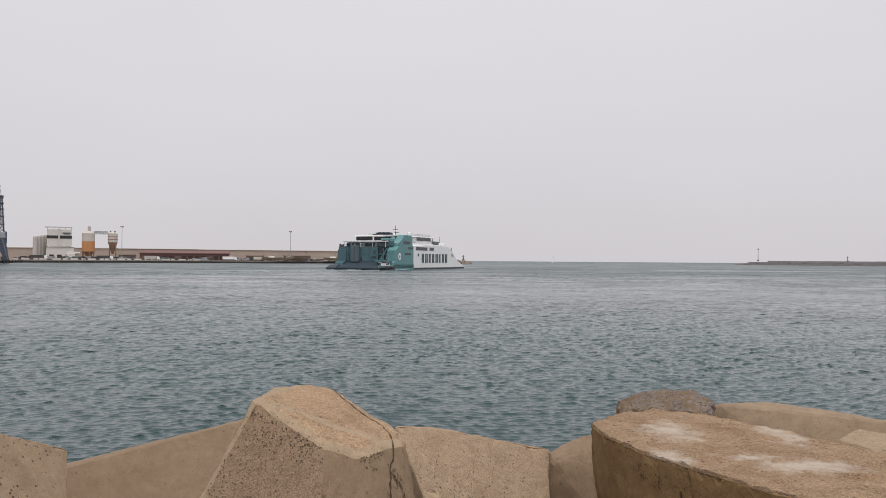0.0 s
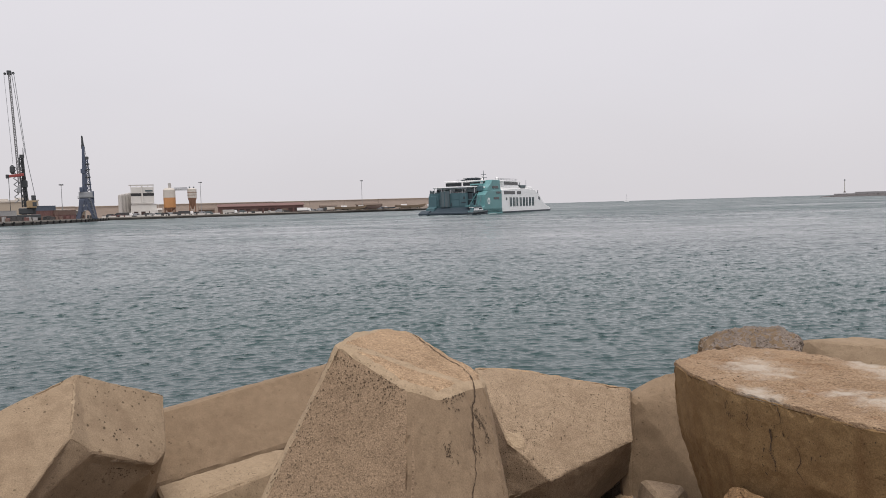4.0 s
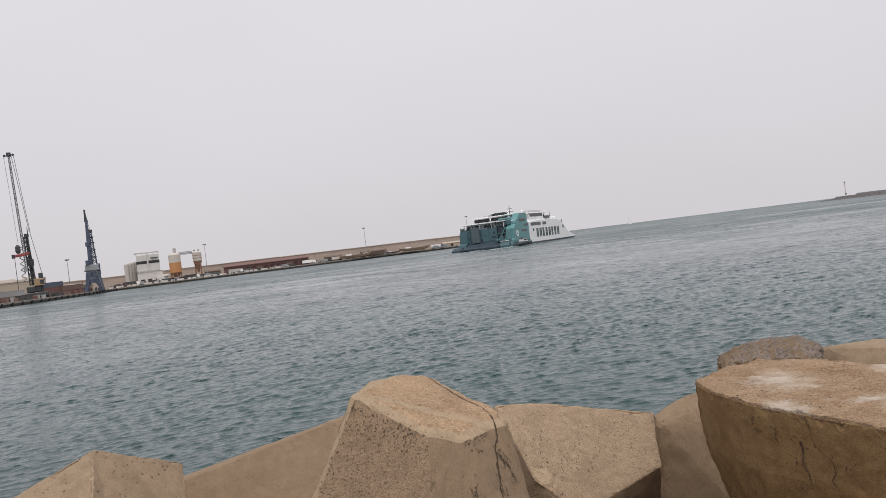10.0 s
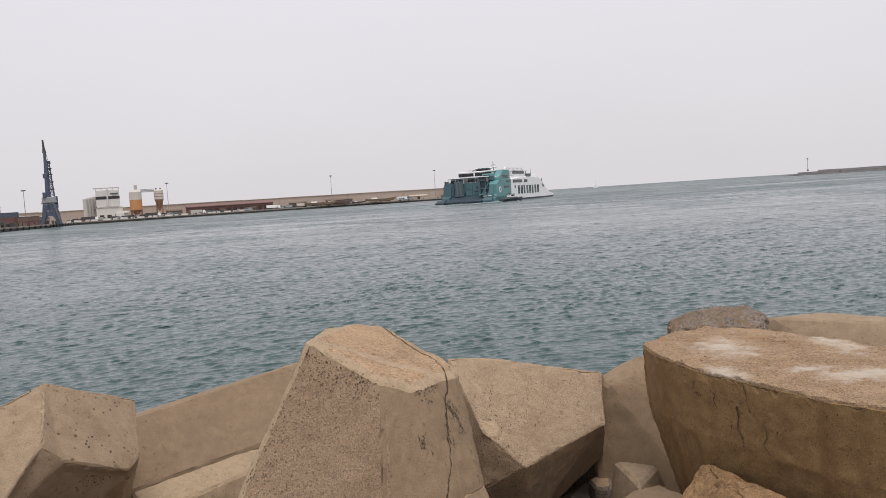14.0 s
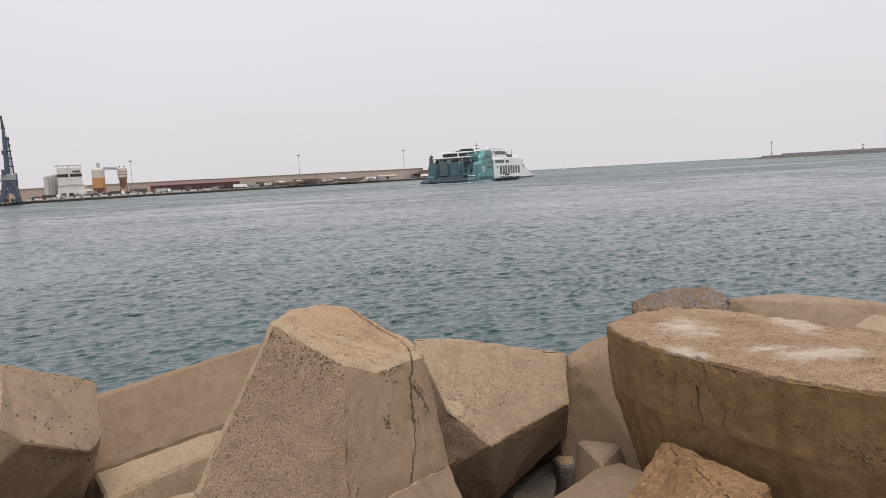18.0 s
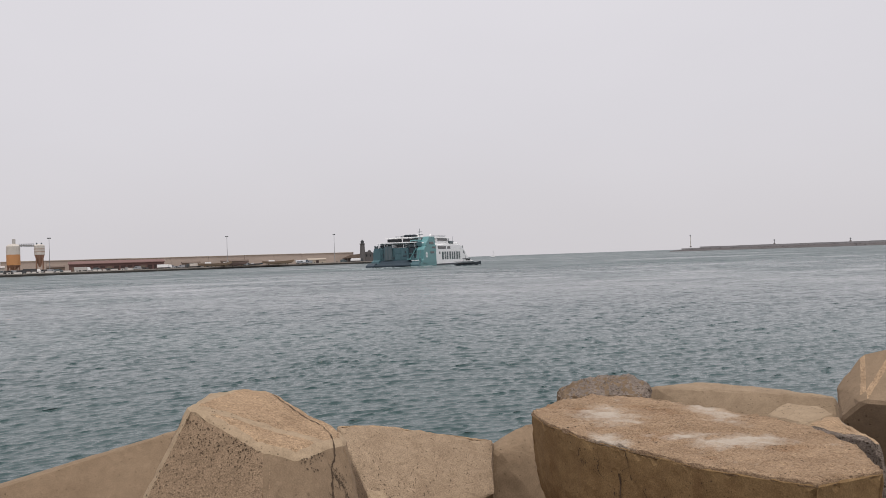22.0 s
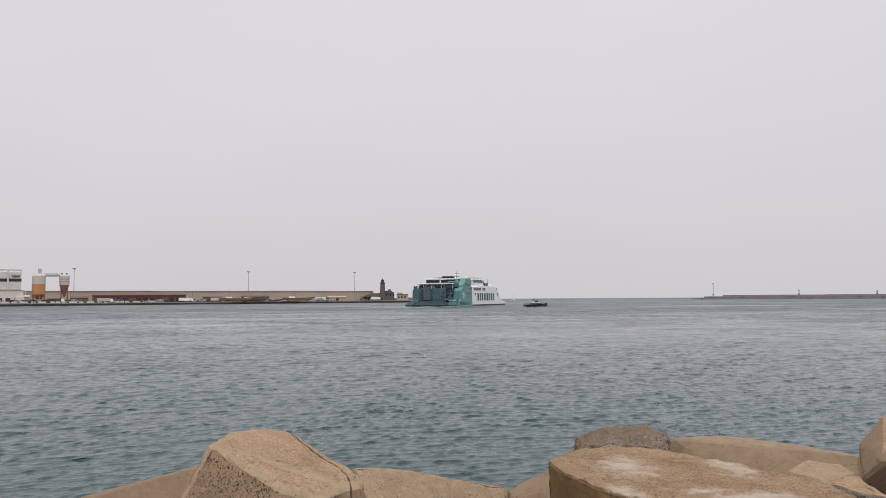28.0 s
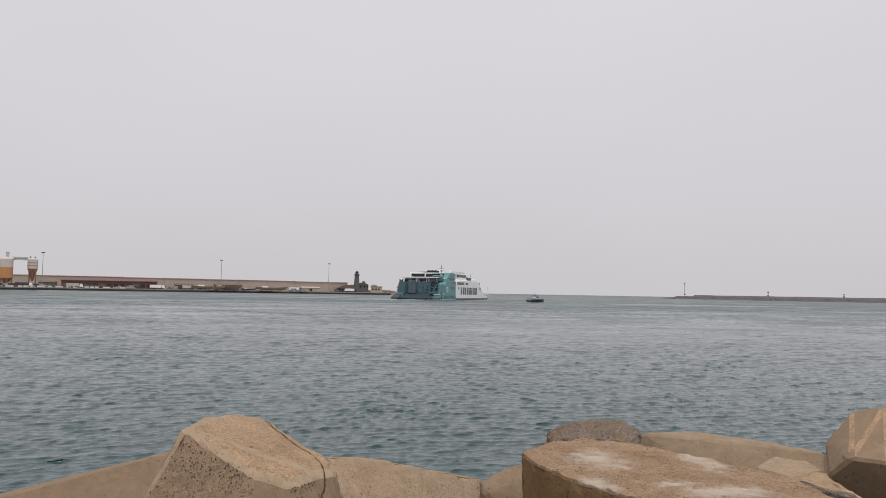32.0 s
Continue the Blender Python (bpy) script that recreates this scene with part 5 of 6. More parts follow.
def make_pilot_boat():
    b = thing("pilot_boat", "small dark-hulled pilot boat with a white wheelhouse", "boat")
    bm = bmesh.new()
    rows = []
    for y, w, top, keel in ((-5.2, 1.55, 0.95, -0.3), (-2, 1.75, 1.0, -0.4), (2, 1.6, 1.2, -0.4), (4.4, 0.95, 1.5, -0.2), (5.8, 0.08, 1.75, 0.5)):
        rows.append([bm.verts.new(v) for v in ((-w, y, top), (-w * 0.8, y, 0.1), (0, y, keel), (w * 0.8, y, 0.1), (w, y, top))])
    for a, c in zip(rows, rows[1:]):
        for i in range(4):
            bm.faces.new((a[i], a[i + 1], c[i + 1], c[i]))
        bm.faces.new((a[4], a[0], c[0], c[4]))
    bm.faces.new(rows[0])
    bm.faces.new(rows[-1][::-1])
    bmesh.ops.recalc_face_normals(bm, faces=bm.faces[:])
    part("hull", bm, NAVY, b, "black painted hull")
    part("fender", tube((1.7, -5, 0.85), (1.65, 2.5, 1.1), 0.13), RUBBER, b)
    part("fender", tube((-1.7, -5, 0.85), (-1.65, 2.5, 1.1), 0.13), RUBBER, b)
    part("deck_house", prism([(-2.2, 0.9), (-2.0, 1.7), (2.0, 1.75), (3.4, 1.2), (3.4, 0.9)], "x", -1.25, 1.25, bevel=0.08), SHIP_GREY, b, "grey low cabin")
    wh = part("wheelhouse", prism([(-1.6, 1.7), (-1.4, 2.9), (0.9, 2.9), (1.6, 1.7)], "x", -1.1, 1.1, bevel=0.1), WHITE, b, "white wheelhouse")
    part("window", box(-1.13, 1.13, -1.1, 0.8, 2.1, 2.65, bevel=0.03), GLASS, wh)
    part("window", box(-0.9, 0.9, 0.95, 1.35, 2.05, 2.6, bevel=0.03), GLASS, wh)
    part("roof", box(-1.25, 1.25, -1.8, 1.2, 2.9, 3.05, bevel=0.05), NAVY, b, "dark roof")
    part("radar_arch", tube((-0.9, -0.8, 3.0), (0.9, -0.8, 3.5), 0.08), SHIP_GREY, b)
    part("aerial", tube((0.3, -0.9, 3.0), (0.3, -0.9, 4.6), 0.05), SHIP_GREY, b)
    for x in (-1.4, 1.4):
        rail = tube((x, -4.9, 1.7), (x, -2.3, 1.75), 0.05, seg=5)
        for i in range(5):
            tube((x, -4.8 + i * 0.6, 0.9), (x, -4.8 + i * 0.6, 1.72), 0.045, seg=5, bm=rail)
        part("railing", rail, SHIP_GREY, b)
    foam = bmesh.new()
    rnd = random.Random(9)
    for i in range(90):
        y = rnd.uniform(-22, 5.5)
        x = rnd.gauss(0, 1.0) if y < -5 else rnd.choice((-1, 1)) * rnd.uniform(1.4, 2.2)
        r = rnd.uniform(0.15, 0.45)
        lathe([(r, 0.04), (r * 0.5, 0.18)], 6, foam, (x, y))
    tagged(part("wake_foam", foam, FOAM, b, "white foam round the hull"), kind="stuff")
    b.scale = (0.85, 0.97, 0.9)
    return b


pilot_boat = make_pilot_boat()

# ---------------- things on the quay ----------------


def lattice(bm, a, b, w0, w1, bays, r=0.12):
    """A square lattice girder from a to b."""
    a, b = Vector(a), Vector(b)
    q = (b - a).to_track_quat("Z", "Y").to_matrix()
    def corner(f, i):
        w = (w0 + (w1 - w0) * f) / 2
        return a.lerp(b, f) + q @ Vector((w * (1, 1, -1, -1)[i], w * (1, -1, -1, 1)[i], 0))
    for i in range(4):
        tube(corner(0, i), corner(1, i), r, seg=5, bm=bm)
        for k in range(bays):
            f0, f1 = k / bays, (k + 1) / bays
            tube(corner(f0, i), corner(f1, (i + 1) % 4), r * 0.6, seg=4, bm=bm)
            tube(corner(f1, i), corner(f1, (i + 1) % 4), r * 0.6, seg=4, bm=bm)
    return bm


def make_mobile_crane():
    c = thing("harbour_crane", "tall mobile harbour crane with a raised lattice boom", "crane", turned(-33.56, 432, QUAY_Z, 33))
    part("undercarriage", box(-6.5, 6.5, -6, 6, 1.2, 3.2, bevel=0.3), STEEL_DARK, c)
    for x in (-5.6, -3.4, -1.2, 1.2, 3.4, 5.6):
        for y in (-5, 5):
            w = tube((x, y - 0.6, 0.9), (x, y + 0.6, 0.9), 0.9, seg=12)
            part("wheel", w, RUBBER, c)
    part("slew_house", box(-3.0, 3.4, -3.2, 3.2, 3.4, 6.4, bevel=0.4), STEEL_DARK, c, "dark machinery house")
    part("counterweight", box(2.2, 4.6, -2.6, 2.6, 3.4, 7.0, bevel=0.2), STEEL_DARK, c)
    part("engine_cover", box(0.6, 5.0, -4.0, 0.6, 6.4, 10.0, bevel=0.25), YELLOW, c, "amber painted machinery cover")
    part("louvre", box(3.2, 5.0, -4.06, -3.9, 7.2, 9.2, bevel=0.03), STEEL_DARK, c)
    part("engine_house", box(2.8, 4.8, -3.4, -0.6, 10.0, 12.6, bevel=0.2), STEEL_DARK, c)
    part("cab", box(-3.2, -1.4, -3.4, -1.6, 14, 16.4, bevel=0.2), STEEL_PALE, c, "pale operator cab")
    t = bmesh.new()
    lattice(t, (0, 0, 7.0), (-0.6, 0, 31), 2.6, 1.7, 9, 0.28)
    tw = part("tower", t, STEEL_DARK, c, "dark lattice tower")
    part("tower_column", tube((0.6, 0, 7.0), (-0.2, 0, 31.5), 1.15, 0.6), STEEL_DARK, tw)
    part("tower_head", box(-1.3, 0.8, -1.0, 1.0, 31.0, 32.6, bevel=0.2), STEEL_DARK, tw)
    part("tower_collar", box(-1.6, 1.6, -1.3, 1.3, 16.5, 20.0, bevel=0.3), STEEL_DARK, tw)
    part("tower_spike", tube((0.4, 0, 32), (0.4, 0, 36), 0.25, 0.12), STEEL_DARK, tw)
    stairs = bmesh.new()
    for k in range(6):
        z = 9 + k * 3.0
        tube((-4.4, -1, z), (-2.4, -1, z + 1.5), 0.22, seg=5, bm=stairs)
        tube((-2.4, -1, z + 1.5), (-4.4, -1, z + 3.0), 0.22, seg=5, bm=stairs)
    part("stairway", stairs, GALV, tw, "zigzag galvanised stairs")
    boom = bmesh.new()
    for y in (-1.6, 1.6):
        lattice(boom, (-1.8, y, 15), (-3.6, y * 0.75, 72.0), 0.95, 0.7, 22, 0.095)
    for k in range(1, 8):
        f = k / 8
        tube((-1.8 - 1.8 * f, -1.6, 15 + 57 * f), (-1.8 - 1.8 * f, 1.6, 15 + 57 * f), 0.16, seg=5, bm=boom)
    bo = part("boom", boom, BOOM, c, "long weathered lattice boom")
    part("boom_head", box(-4.6, -2.6, -1.6, 1.6, 71.2, 73.0, bevel=0.2), STEEL_DARK, bo)
    part("sheave", tube((-5.4, 0, 71.6), (-5.4, 0.6, 71.6), 0.6, seg=12), STEEL_DARK, bo)
    part("sheave", tube((-1.8, 0, 72.0), (-1.8, 0.6, 72.0), 0.6, seg=12), STEEL_DARK, bo)
    ropes = bmesh.new()
    for y in (-1.0, 1.0):
        tube((-2.6, y, 72.4), (1.2, y, 33.5), 0.13, seg=4, bm=ropes)
        tube((-1.6, y, 72.0), (1.6, y, 33), 0.13, seg=4, bm=ropes)
        tube((1.4, y, 33.5), (5.0, y, 9), 0.13, seg=4, bm=ropes)
        tube((-5.8, y * 0.5, 71), (-4.2, y * 0.5 - 2.4, 28), 0.1, seg=4, bm=ropes)
    part("rope", ropes, GALV, c)
    g = part("grab", prism([(-6.2, 21.3), (-6.2, 22.6), (0.2, 23.4), (0.2, 22.0)], "y", -3.6, -1.9, bevel=0.15), RED, c, "red suspended spreader beam")
    part("hook_block", lathe([(0.6, 23), (1.2, 24.2), (1.1, 26.4), (0.4, 27.4)], 10, center=(-4.6, -2.6)), STEEL_DARK, g)
    part("grab_leg", tube((-6.4, -2.6, 21.8), (-6.4, -2.6, 4.0), 0.13), STEEL_DARK, g)
    part("beam_end", box(-7.6, -6.2, -3.4, -1.8, 20.9, 22.8, bevel=0.2), STEEL_DARK, g)


def make_portal_crane():
    c = thing("portal_crane", "old blue-grey portal crane with its jib raised", "crane", turned(-29.96, 505, QUAY_Z, 29) @ Matrix.Diagonal((0.75, 0.88, 0.855, 1)))
    for x in (-5.6, 5.6):
        for y in (-5, 5):
            part("leg", prism([(x * 1.12 - 1.6, 0), (x * 1.12 + 1.6, 0), (x * 0.86 + 1.9, 6.2), (x * 0.52 + 2.4, 13.6), (x * 0.42 - 2.2, 13.6), (x * 0.66 - 1.9, 6.2)], "y", y * 0.9 - 1.0, y * 0.9 + 1.0, bevel=0.12), STEEL_BLUE, c)
            part("bogie", box(x - 2.2, x + 2.2, y * 0.9 - 0.8, y * 0.9 + 0.8, -0.4, 1.4, bevel=0.15), STEEL_DARK, c)
    for y in (-4.9, 4.1):
        web = prism([(-6.6, 2.0), (-3.6, 13.4), (3.6, 13.4), (6.6, 2.0), (3.6, 2.0), (3.0, 4.2), (1.5, 5.8), (-1.5, 5.8), (-3.0, 4.2), (-3.6, 2.0)], "y", y, y + 0.8)
        part("portal_web", web, STEEL_BLUE, c, "arched steel side plate")
    for x in (-1.6, 1.2):
        part("inspection_plate", lathe([(0.8, 0), (0.8, 0.08)], 12, center=(0, 0)), STEEL_PALE, c).matrix_basis = Matrix.Translation((x, -4.9, 9.2)) @ Matrix.Rotation(radians(90), 4, "X")
    stairs = bmesh.new()
    for k in range(5):
        z = 1.0 + k * 2.6
        x0, x1 = 6.9 - 0.7 * k, 5.4 - 0.7 * k
        tube((x0, -5.6, z), (x1, -5.6, z + 2.6), 0.2, seg=5, bm=stairs)
        box(x1 - 0.9, x1 + 0.9, -6.2, -5.1, z + 2.5, z + 2.7, bm=stairs)
        tube((x0, -6.1, z + 1.1), (x1, -6.1, z + 3.7), 0.08, seg=4, bm=stairs)
    part("stairway", stairs, GALV, c, "galvanised stairs up one leg")
    part("walkway", box(-5.6, 5.8, -4.6, 4.6, 14.1, 14.5, bevel=0.05), STEEL_DARK, c)
    rails = bmesh.new()
    for y in (-4.5, 4.5):
        for z in (15.1, 15.6):
            tube((-5.5, y, z), (5.7, y, z), 0.07, seg=4, bm=rails)
        for k in range(9):
            tube((-5.5 + k * 1.4, y, 14.4), (-5.5 + k * 1.4, y, 15.6), 0.07, seg=4, bm=rails)
    part("railing", rails, GALV, c)
    part("portal_top", box(-4.2, 4.2, -4.6, 4.6, 11.4, 14.2, bevel=0.3), STEEL_BLUE, c)
    part("slew_house", box(-4.8, 5.2, -3.4, 3.4, 14.5, 18.6, bevel=0.3), STEEL_PALE, c, "pale grey machinery house")
    part("ballast", box(3.8, 6.2, -2.2, 2.2, 11, 19.0, bevel=0.2), STEEL_BLUE, c)
    part("cab", box(-4.0, -1.4, -4.4, -2.0, 18.6, 21.8, bevel=0.2), STEEL_BLUE, c)
    m = bmesh.new()
    lattice(m, (2.8, 0, 18.6), (2.0, 0, 41), 3.0, 1.5, 8, 0.36)
    tube((4.2, 0, 18), (2.7, 0, 41), 0.5, 0.4, seg=6, bm=m)
    part("mast_frame", m, STEEL_BLUE, c, "lattice mast with platforms")
    for z, w in ((23.5, 2.2), (28.5, 2.0), (33.5, 1.8), (37.5, 1.6)):
        part("platform", box(2.4 - w, 2.4 + w, -1.6, 1.6, z, z + 0.7, bevel=0.08), STEEL_DARK, c)
    part("mast_cap", box(0.8, 3.6, -1.0, 1.0, 41.0, 43.0, bevel=0.15), STEEL_DARK, c)
    part("platform", box(-2.6, 0.6, -1.4, 1.4, 31.5, 34.5, bevel=0.2), STEEL_BLUE, c)
    jib = part("jib", prism([(-2.3, 16), (1.3, 16), (1.0, 50), (-0.8, 50)], "y", -1.1, 1.1, bevel=0.1), STEEL_BLUE, c, "tapered box jib pointing upward")
    part("jib_head", prism([(-1.4, 48.5), (1.5, 48.5), (0.7, 52), (0.2, 57), (-1.0, 57.5), (-1.0, 52)], "y", -0.8, 0.8, bevel=0.1), STEEL_DARK, jib)
    r = bmesh.new()
    tube((0.7, 0, 50), (2.2, 0, 42), 0.14, seg=4, bm=r)
    tube((0.9, 0, 44), (2.2, 0, 41), 0.14, seg=4, bm=r)
    part("tie_rod", r, STEEL_DARK, c)


def make_plant():
    p = thing("cement_plant", "white cement plant with a black band and grey silos", "industrial building", turned(-26.8, 622, QUAY_Z, 26.8) @ Matrix.Diagonal((1, 1, 0.945, 1)))
    for i in range(4):
        s = part("silo", lathe([(1.5, 0), (1.5, 16.6 + i * 0.5), (1.3, 17.4 + i * 0.5), (0.3, 17.8 + i * 0.5)], 18, center=(-11.0 + i * 2.1, -2.0 + i * 3.2)), PLANT_GREY, p, "grey concrete silo", smooth=False)
    part("lower_building", box(-4.0, 14.0, -6, 8, 0, 9.6, bevel=0.15), PLANT_WHITE, p, "dusty white lower building")
    part("roof", prism([(-4.6, 9.6), (5, 11.0), (14.6, 9.6)], "y", -6.4, 8.4), PLANT_GREY, p)
    up = part("hopper_house", box(-3.6, 12.4, -5, 7, 10.4, 23.2, bevel=0.15), PLANT_WHITE, p, "dusty white clad hopper house")
    part("band", box(-3.7, 12.5, -5.12, -4.9, 16.2, 18.4), BLACK, up, "black painted band")
    part("sign_bar", box(6.4, 11.6, -5.1, -4.95, 19.6, 20.8), SHIP_GREY, up)
    part("sign_bar", box(7.4, 10.8, -5.1, -4.95, 18.9, 19.3), SHIP_GREY, up)
    part("pipe", tube((4.2, -5.5, 6), (4.2, -5.5, 24.8), 0.55), PLANT_WHITE, up)
    fr = bmesh.new()
    for x in (-3.4, 0.4, 4.2, 8.2, 12.2):
        tube((x, -4.5, 23), (x, -4.5, 25), 0.15, seg=5, bm=fr)
        tube((x, 6, 23), (x, 6, 25), 0.15, seg=5, bm=fr)
    box(-5.0, 12.6, -4.8, -4.2, 24.6, 25.1, bm=fr)
    box(-5.0, 12.6, 5.8, 6.4, 24.6, 25.1, bm=fr)
    part("roof_frame", fr, PLANT_GREY, p, "steel conveyor frame on the roof")
    for x in (-2, 3.0, 8.5):
        part("gate", box(x, x + 3.0, -6.1, -5.9, 0.2, 4.0, bevel=0.05), SHED_DARK, p)
    part("truck_bay", box(9, 14.5, -10, -6.2, 0, 5.0, bevel=0.2), PLANT_WHITE, p)


def make_silos():
    s = thing("cement_silo", "orange and cream cement silo standing on legs", "silo", turned(-24.64, 618, QUAY_Z, 24.6), group="cement silos on the quay")
    part("shell", lathe([(4.35, 6.2), (4.35, 13.6)], 24), ORANGE, s, "orange lower shell")
    part("shell", lathe([(4.35, 13.6), (4.35, 19.4), (3.2, 20.6), (0.8, 21.0)], 24), CREAM, s, "cream upper shell")
    part("hopper", lathe([(1.0, 2.4), (4.3, 6.2)], 24), RUST, s)
    part("filter_box", box(-0.6, 1.6, -1.2, 1.2, 20.6, 24.6, bevel=0.2), PLANT_GREY, s, "filter housing on the silo roof")
    for k in range(8):
        a = k * math.pi / 4 + 0.2
        part("leg", tube((3.9 * math.cos(a), 3.9 * math.sin(a), 0), (3.9 * math.cos(a), 3.9 * math.sin(a), 6.3), 0.3, seg=6), RUST, s)
    s2 = thing("cement_silo", "cream silo with a rusty cone standing on legs", "silo", turned(-23.13, 618, QUAY_Z, 23.1), group="cement silos on the quay")
    part("shell", lathe([(3.3, 13.0), (3.35, 13.2), (3.35, 19.6), (2.0, 20.4)], 24), CREAM, s2, "cream shell with rusty bands")
    for z in (15.0, 17.0):
        part("hoop", lathe([(3.45, z), (3.45, z + 0.35)], 24), RUST, s2)
    part("cone", lathe([(0.7, 4.5), (3.3, 13.1)], 24), RUST, s2, "rust-brown cone")
    for k in range(4):
        a = k * math.pi / 2 + 0.7
        part("leg", tube((3.0 * math.cos(a), 3.0 * math.sin(a), 0), (2.9 * math.cos(a), 2.9 * math.sin(a), 13.2), 0.32, seg=6), RUST, s2)
    for x in (-1.6, 1.4):
        part("vent", tube((x, 0, 20.2), (x, 0, 21.6), 0.5), SHIP_GREY, s2)
    w = thing("conveyor_bridge", "pale covered conveyor bridge between two silos", "conveyor", turned(-23.9, 618, QUAY_Z, 23.9))
    g = bmesh.new()
    lattice(g, (-4.4, 0, 20.0), (5.0, 0, 20.0), 1.9, 1.9, 6, 0.16)
    part("girder", g, STEEL_PALE, w)
    part("belt", box(-4.6, 5.2, -0.7, 0.7, 19.6, 20.2), PLANT_GREY, w)


def lamp_mast(az, d, h):
    m = thing("lamp_mast", "tall grey steel floodlight mast on the quay", "lamp mast", turned(az, d, QUAY_Z), group="floodlight masts on the quay")
    part("pole", tube((0, 0, 0), (0, 0, h), 0.26, 0.13, seg=8), GALV, m)
    part("head_frame", lathe([(0.3, h - 0.6), (0.8, h - 0.3), (0.8, h - 0.1), (0.4, h + 0.1)], 10), GALV, m)
    for k in range(4):
        a = k * math.pi / 2 + 0.4
        x, y = 0.9 * math.cos(a), 0.9 * math.sin(a)
        part("floodlight", box(x - 0.3, x + 0.3, y - 0.3, y + 0.3, h - 0.5, h + 0.2, bevel=0.08), STEEL_DARK, m)
    part("foot", box(-0.7, 0.7, -0.7, 0.7, 0, 0.5, bevel=0.08), QUAY, m)


def make_shed():
    s = thing("quay_shed", "long low faded red shed below the sea wall", "shed", turned(-18.4, 640, QUAY_Z, 22))
    L = 33.5
    part("wall", box(-L, L, 0, 14, 0, 5.6, bevel=0.1), SHED_RED, s)
    part("roof", prism([(-0.8, 5.4), (-0.8, 5.9), (7, 7.8), (14.8, 5.9), (14.8, 5.4)], "x", -L - 0.6, L + 0.6), SHED_ROOF, s, "faded red ridged roof")
    for i in range(13):
        x = -L + 2 + i * 4.8
        # Bays are flat panels; the shade inside is their dark colour.
        part("bay_opening", box(x, x + 3.4, -0.15, 0.1, 0.1, 3.6), SHED_DARK if i % 5 else BROWN_ROOF, s)


def make_lighthouse():
    h = thing("lighthouse", "dark stone lighthouse beside a low keeper's house", "lighthouse", turned(-1.49, 722, QUAY_Z))
    part("tower", lathe([(2.8, 0), (2.5, 8), (2.0, 15.6)], 14), TOWER_STONE, h, "tapering dark stone tower")
    part("gallery", lathe([(2.1, 15.6), (2.6, 16.2), (2.6, 16.7)], 14), TOWER_STONE, h)
    part("lantern", lathe([(1.5, 16.7), (1.5, 18.6), (1.7, 18.8), (0.3, 20.0)], 12), STEEL_DARK, h)
    part("finial", tube((0, 0, 19.9), (0, 0, 21.2), 0.12), STEEL_DARK, h)
    k = thing("keepers_house", "dark grey stone keeper's house with a sloping wing", "house", turned(0.0, 720, QUAY_Z))
    part("wall", box(-20, -8.0, 2, 12, 0, 7.0, bevel=0.1), TOWER_STONE, k)
    part("roof", prism([(-20.5, 7.0), (-16, 9.0), (-11, 9.0), (-7.5, 7.0)], "y", 1.6, 12.4), TOWER_STONE, k)
    part("dome", lathe([(1.8, 7.8), (1.7, 9.6), (0.8, 10.6)], 12, center=(-12.5, 6)), TOWER_STONE, k)
    part("wing_roof", prism([(-38, 3.4), (-30, 6.6), (-20, 7.2), (-20, 3.4)], "y", 1.0, 11, bevel=0.1), BROWN_ROOF, k, "long low sloping roof")
    for x in (-37, -33, -29, -25, -21):
        part("pillar", box(x, x + 0.8, 1.2, 2.0, 0, 3.5), TOWER_STONE, k)
    part("wing_wall", box(-37, -20, 6, 10.5, 0, 3.5), SHED_DARK, k)
    for x in (-18.5, -15.5, -12, -9):
        part("window", box(x, x + 1.0, 1.9, 2.1, 4.4, 6.2), GLASS, k)
    o = thing("harbour_office", "low beige harbour office with a flat roof", "building", turned(0.15, 716, QUAY_Z))
    part("wall", box(-7.5, 3.0, 3, 12, 0, 5.4, bevel=0.1), BEIGE, o)
    part("wall", box(-7.0, -2, 4, 11, 5.4, 7.4, bevel=0.1), BEIGE, o)
    part("roof", box(-7.9, 3.4, 2.6, 12.4, 5.4, 5.8), BROWN_ROOF, o)
    for x in (-6.2, -3.4, -0.6):
        part("window", box(x, x + 1.4, 2.9, 3.1, 2.2, 3.8), GLASS, o)


def container(az, d, turn, material, z=0.0, label="weathered steel shipping container on the quay", L=12.2):
    c = thing("container", label, "container", turned(az, d, QUAY_Z + z, turn), group="containers on the quay")
    part("body", box(-L / 2, L / 2, -1.2, 1.2, 0.0, 2.55), material, c)
    ribs = bmesh.new()
    for i in range(14):
        x = -L / 2 + 0.5 + i * (L - 1) / 13
        box(x - 0.12, x + 0.12, -1.27, 1.27, 0.2, 2.45, bm=ribs)
    part("corrugation", ribs, material, c)
    part("top_rail", box(-L / 2 - 0.03, L / 2 + 0.03, -1.3, 1.3, 2.5, 2.65), material, c)


def van(az, d, turn, material=None, label="parked white delivery van on the quay"):
    v = thing("van", label, "vehicle", turned(az, d, QUAY_Z, turn), group="vehicles parked on the quay")
    body = part("body", prism([(-2.8, 0.5), (-2.8, 2.5), (1.0, 2.55), (1.9, 1.5), (2.8, 1.25), (2.85, 0.5)], "y", -1.0, 1.0, bevel=0.08), material or WHITE, v)
    part("windscreen", prism([(1.05, 2.4), (1.8, 1.55), (1.9, 1.6), (1.15, 2.5)], "y", -0.85, 0.85), GLASS, body)
    part("side_window", box(0.1, 1.0, -1.03, 1.03, 1.6, 2.2), GLASS, body)
    for x in (-1.8, 1.8):
        for y in (-0.9, 0.9):
            part("wheel", tube((x, y - 0.12, 0.36), (x, y + 0.12, 0.36), 0.36, seg=12), RUBBER, v)


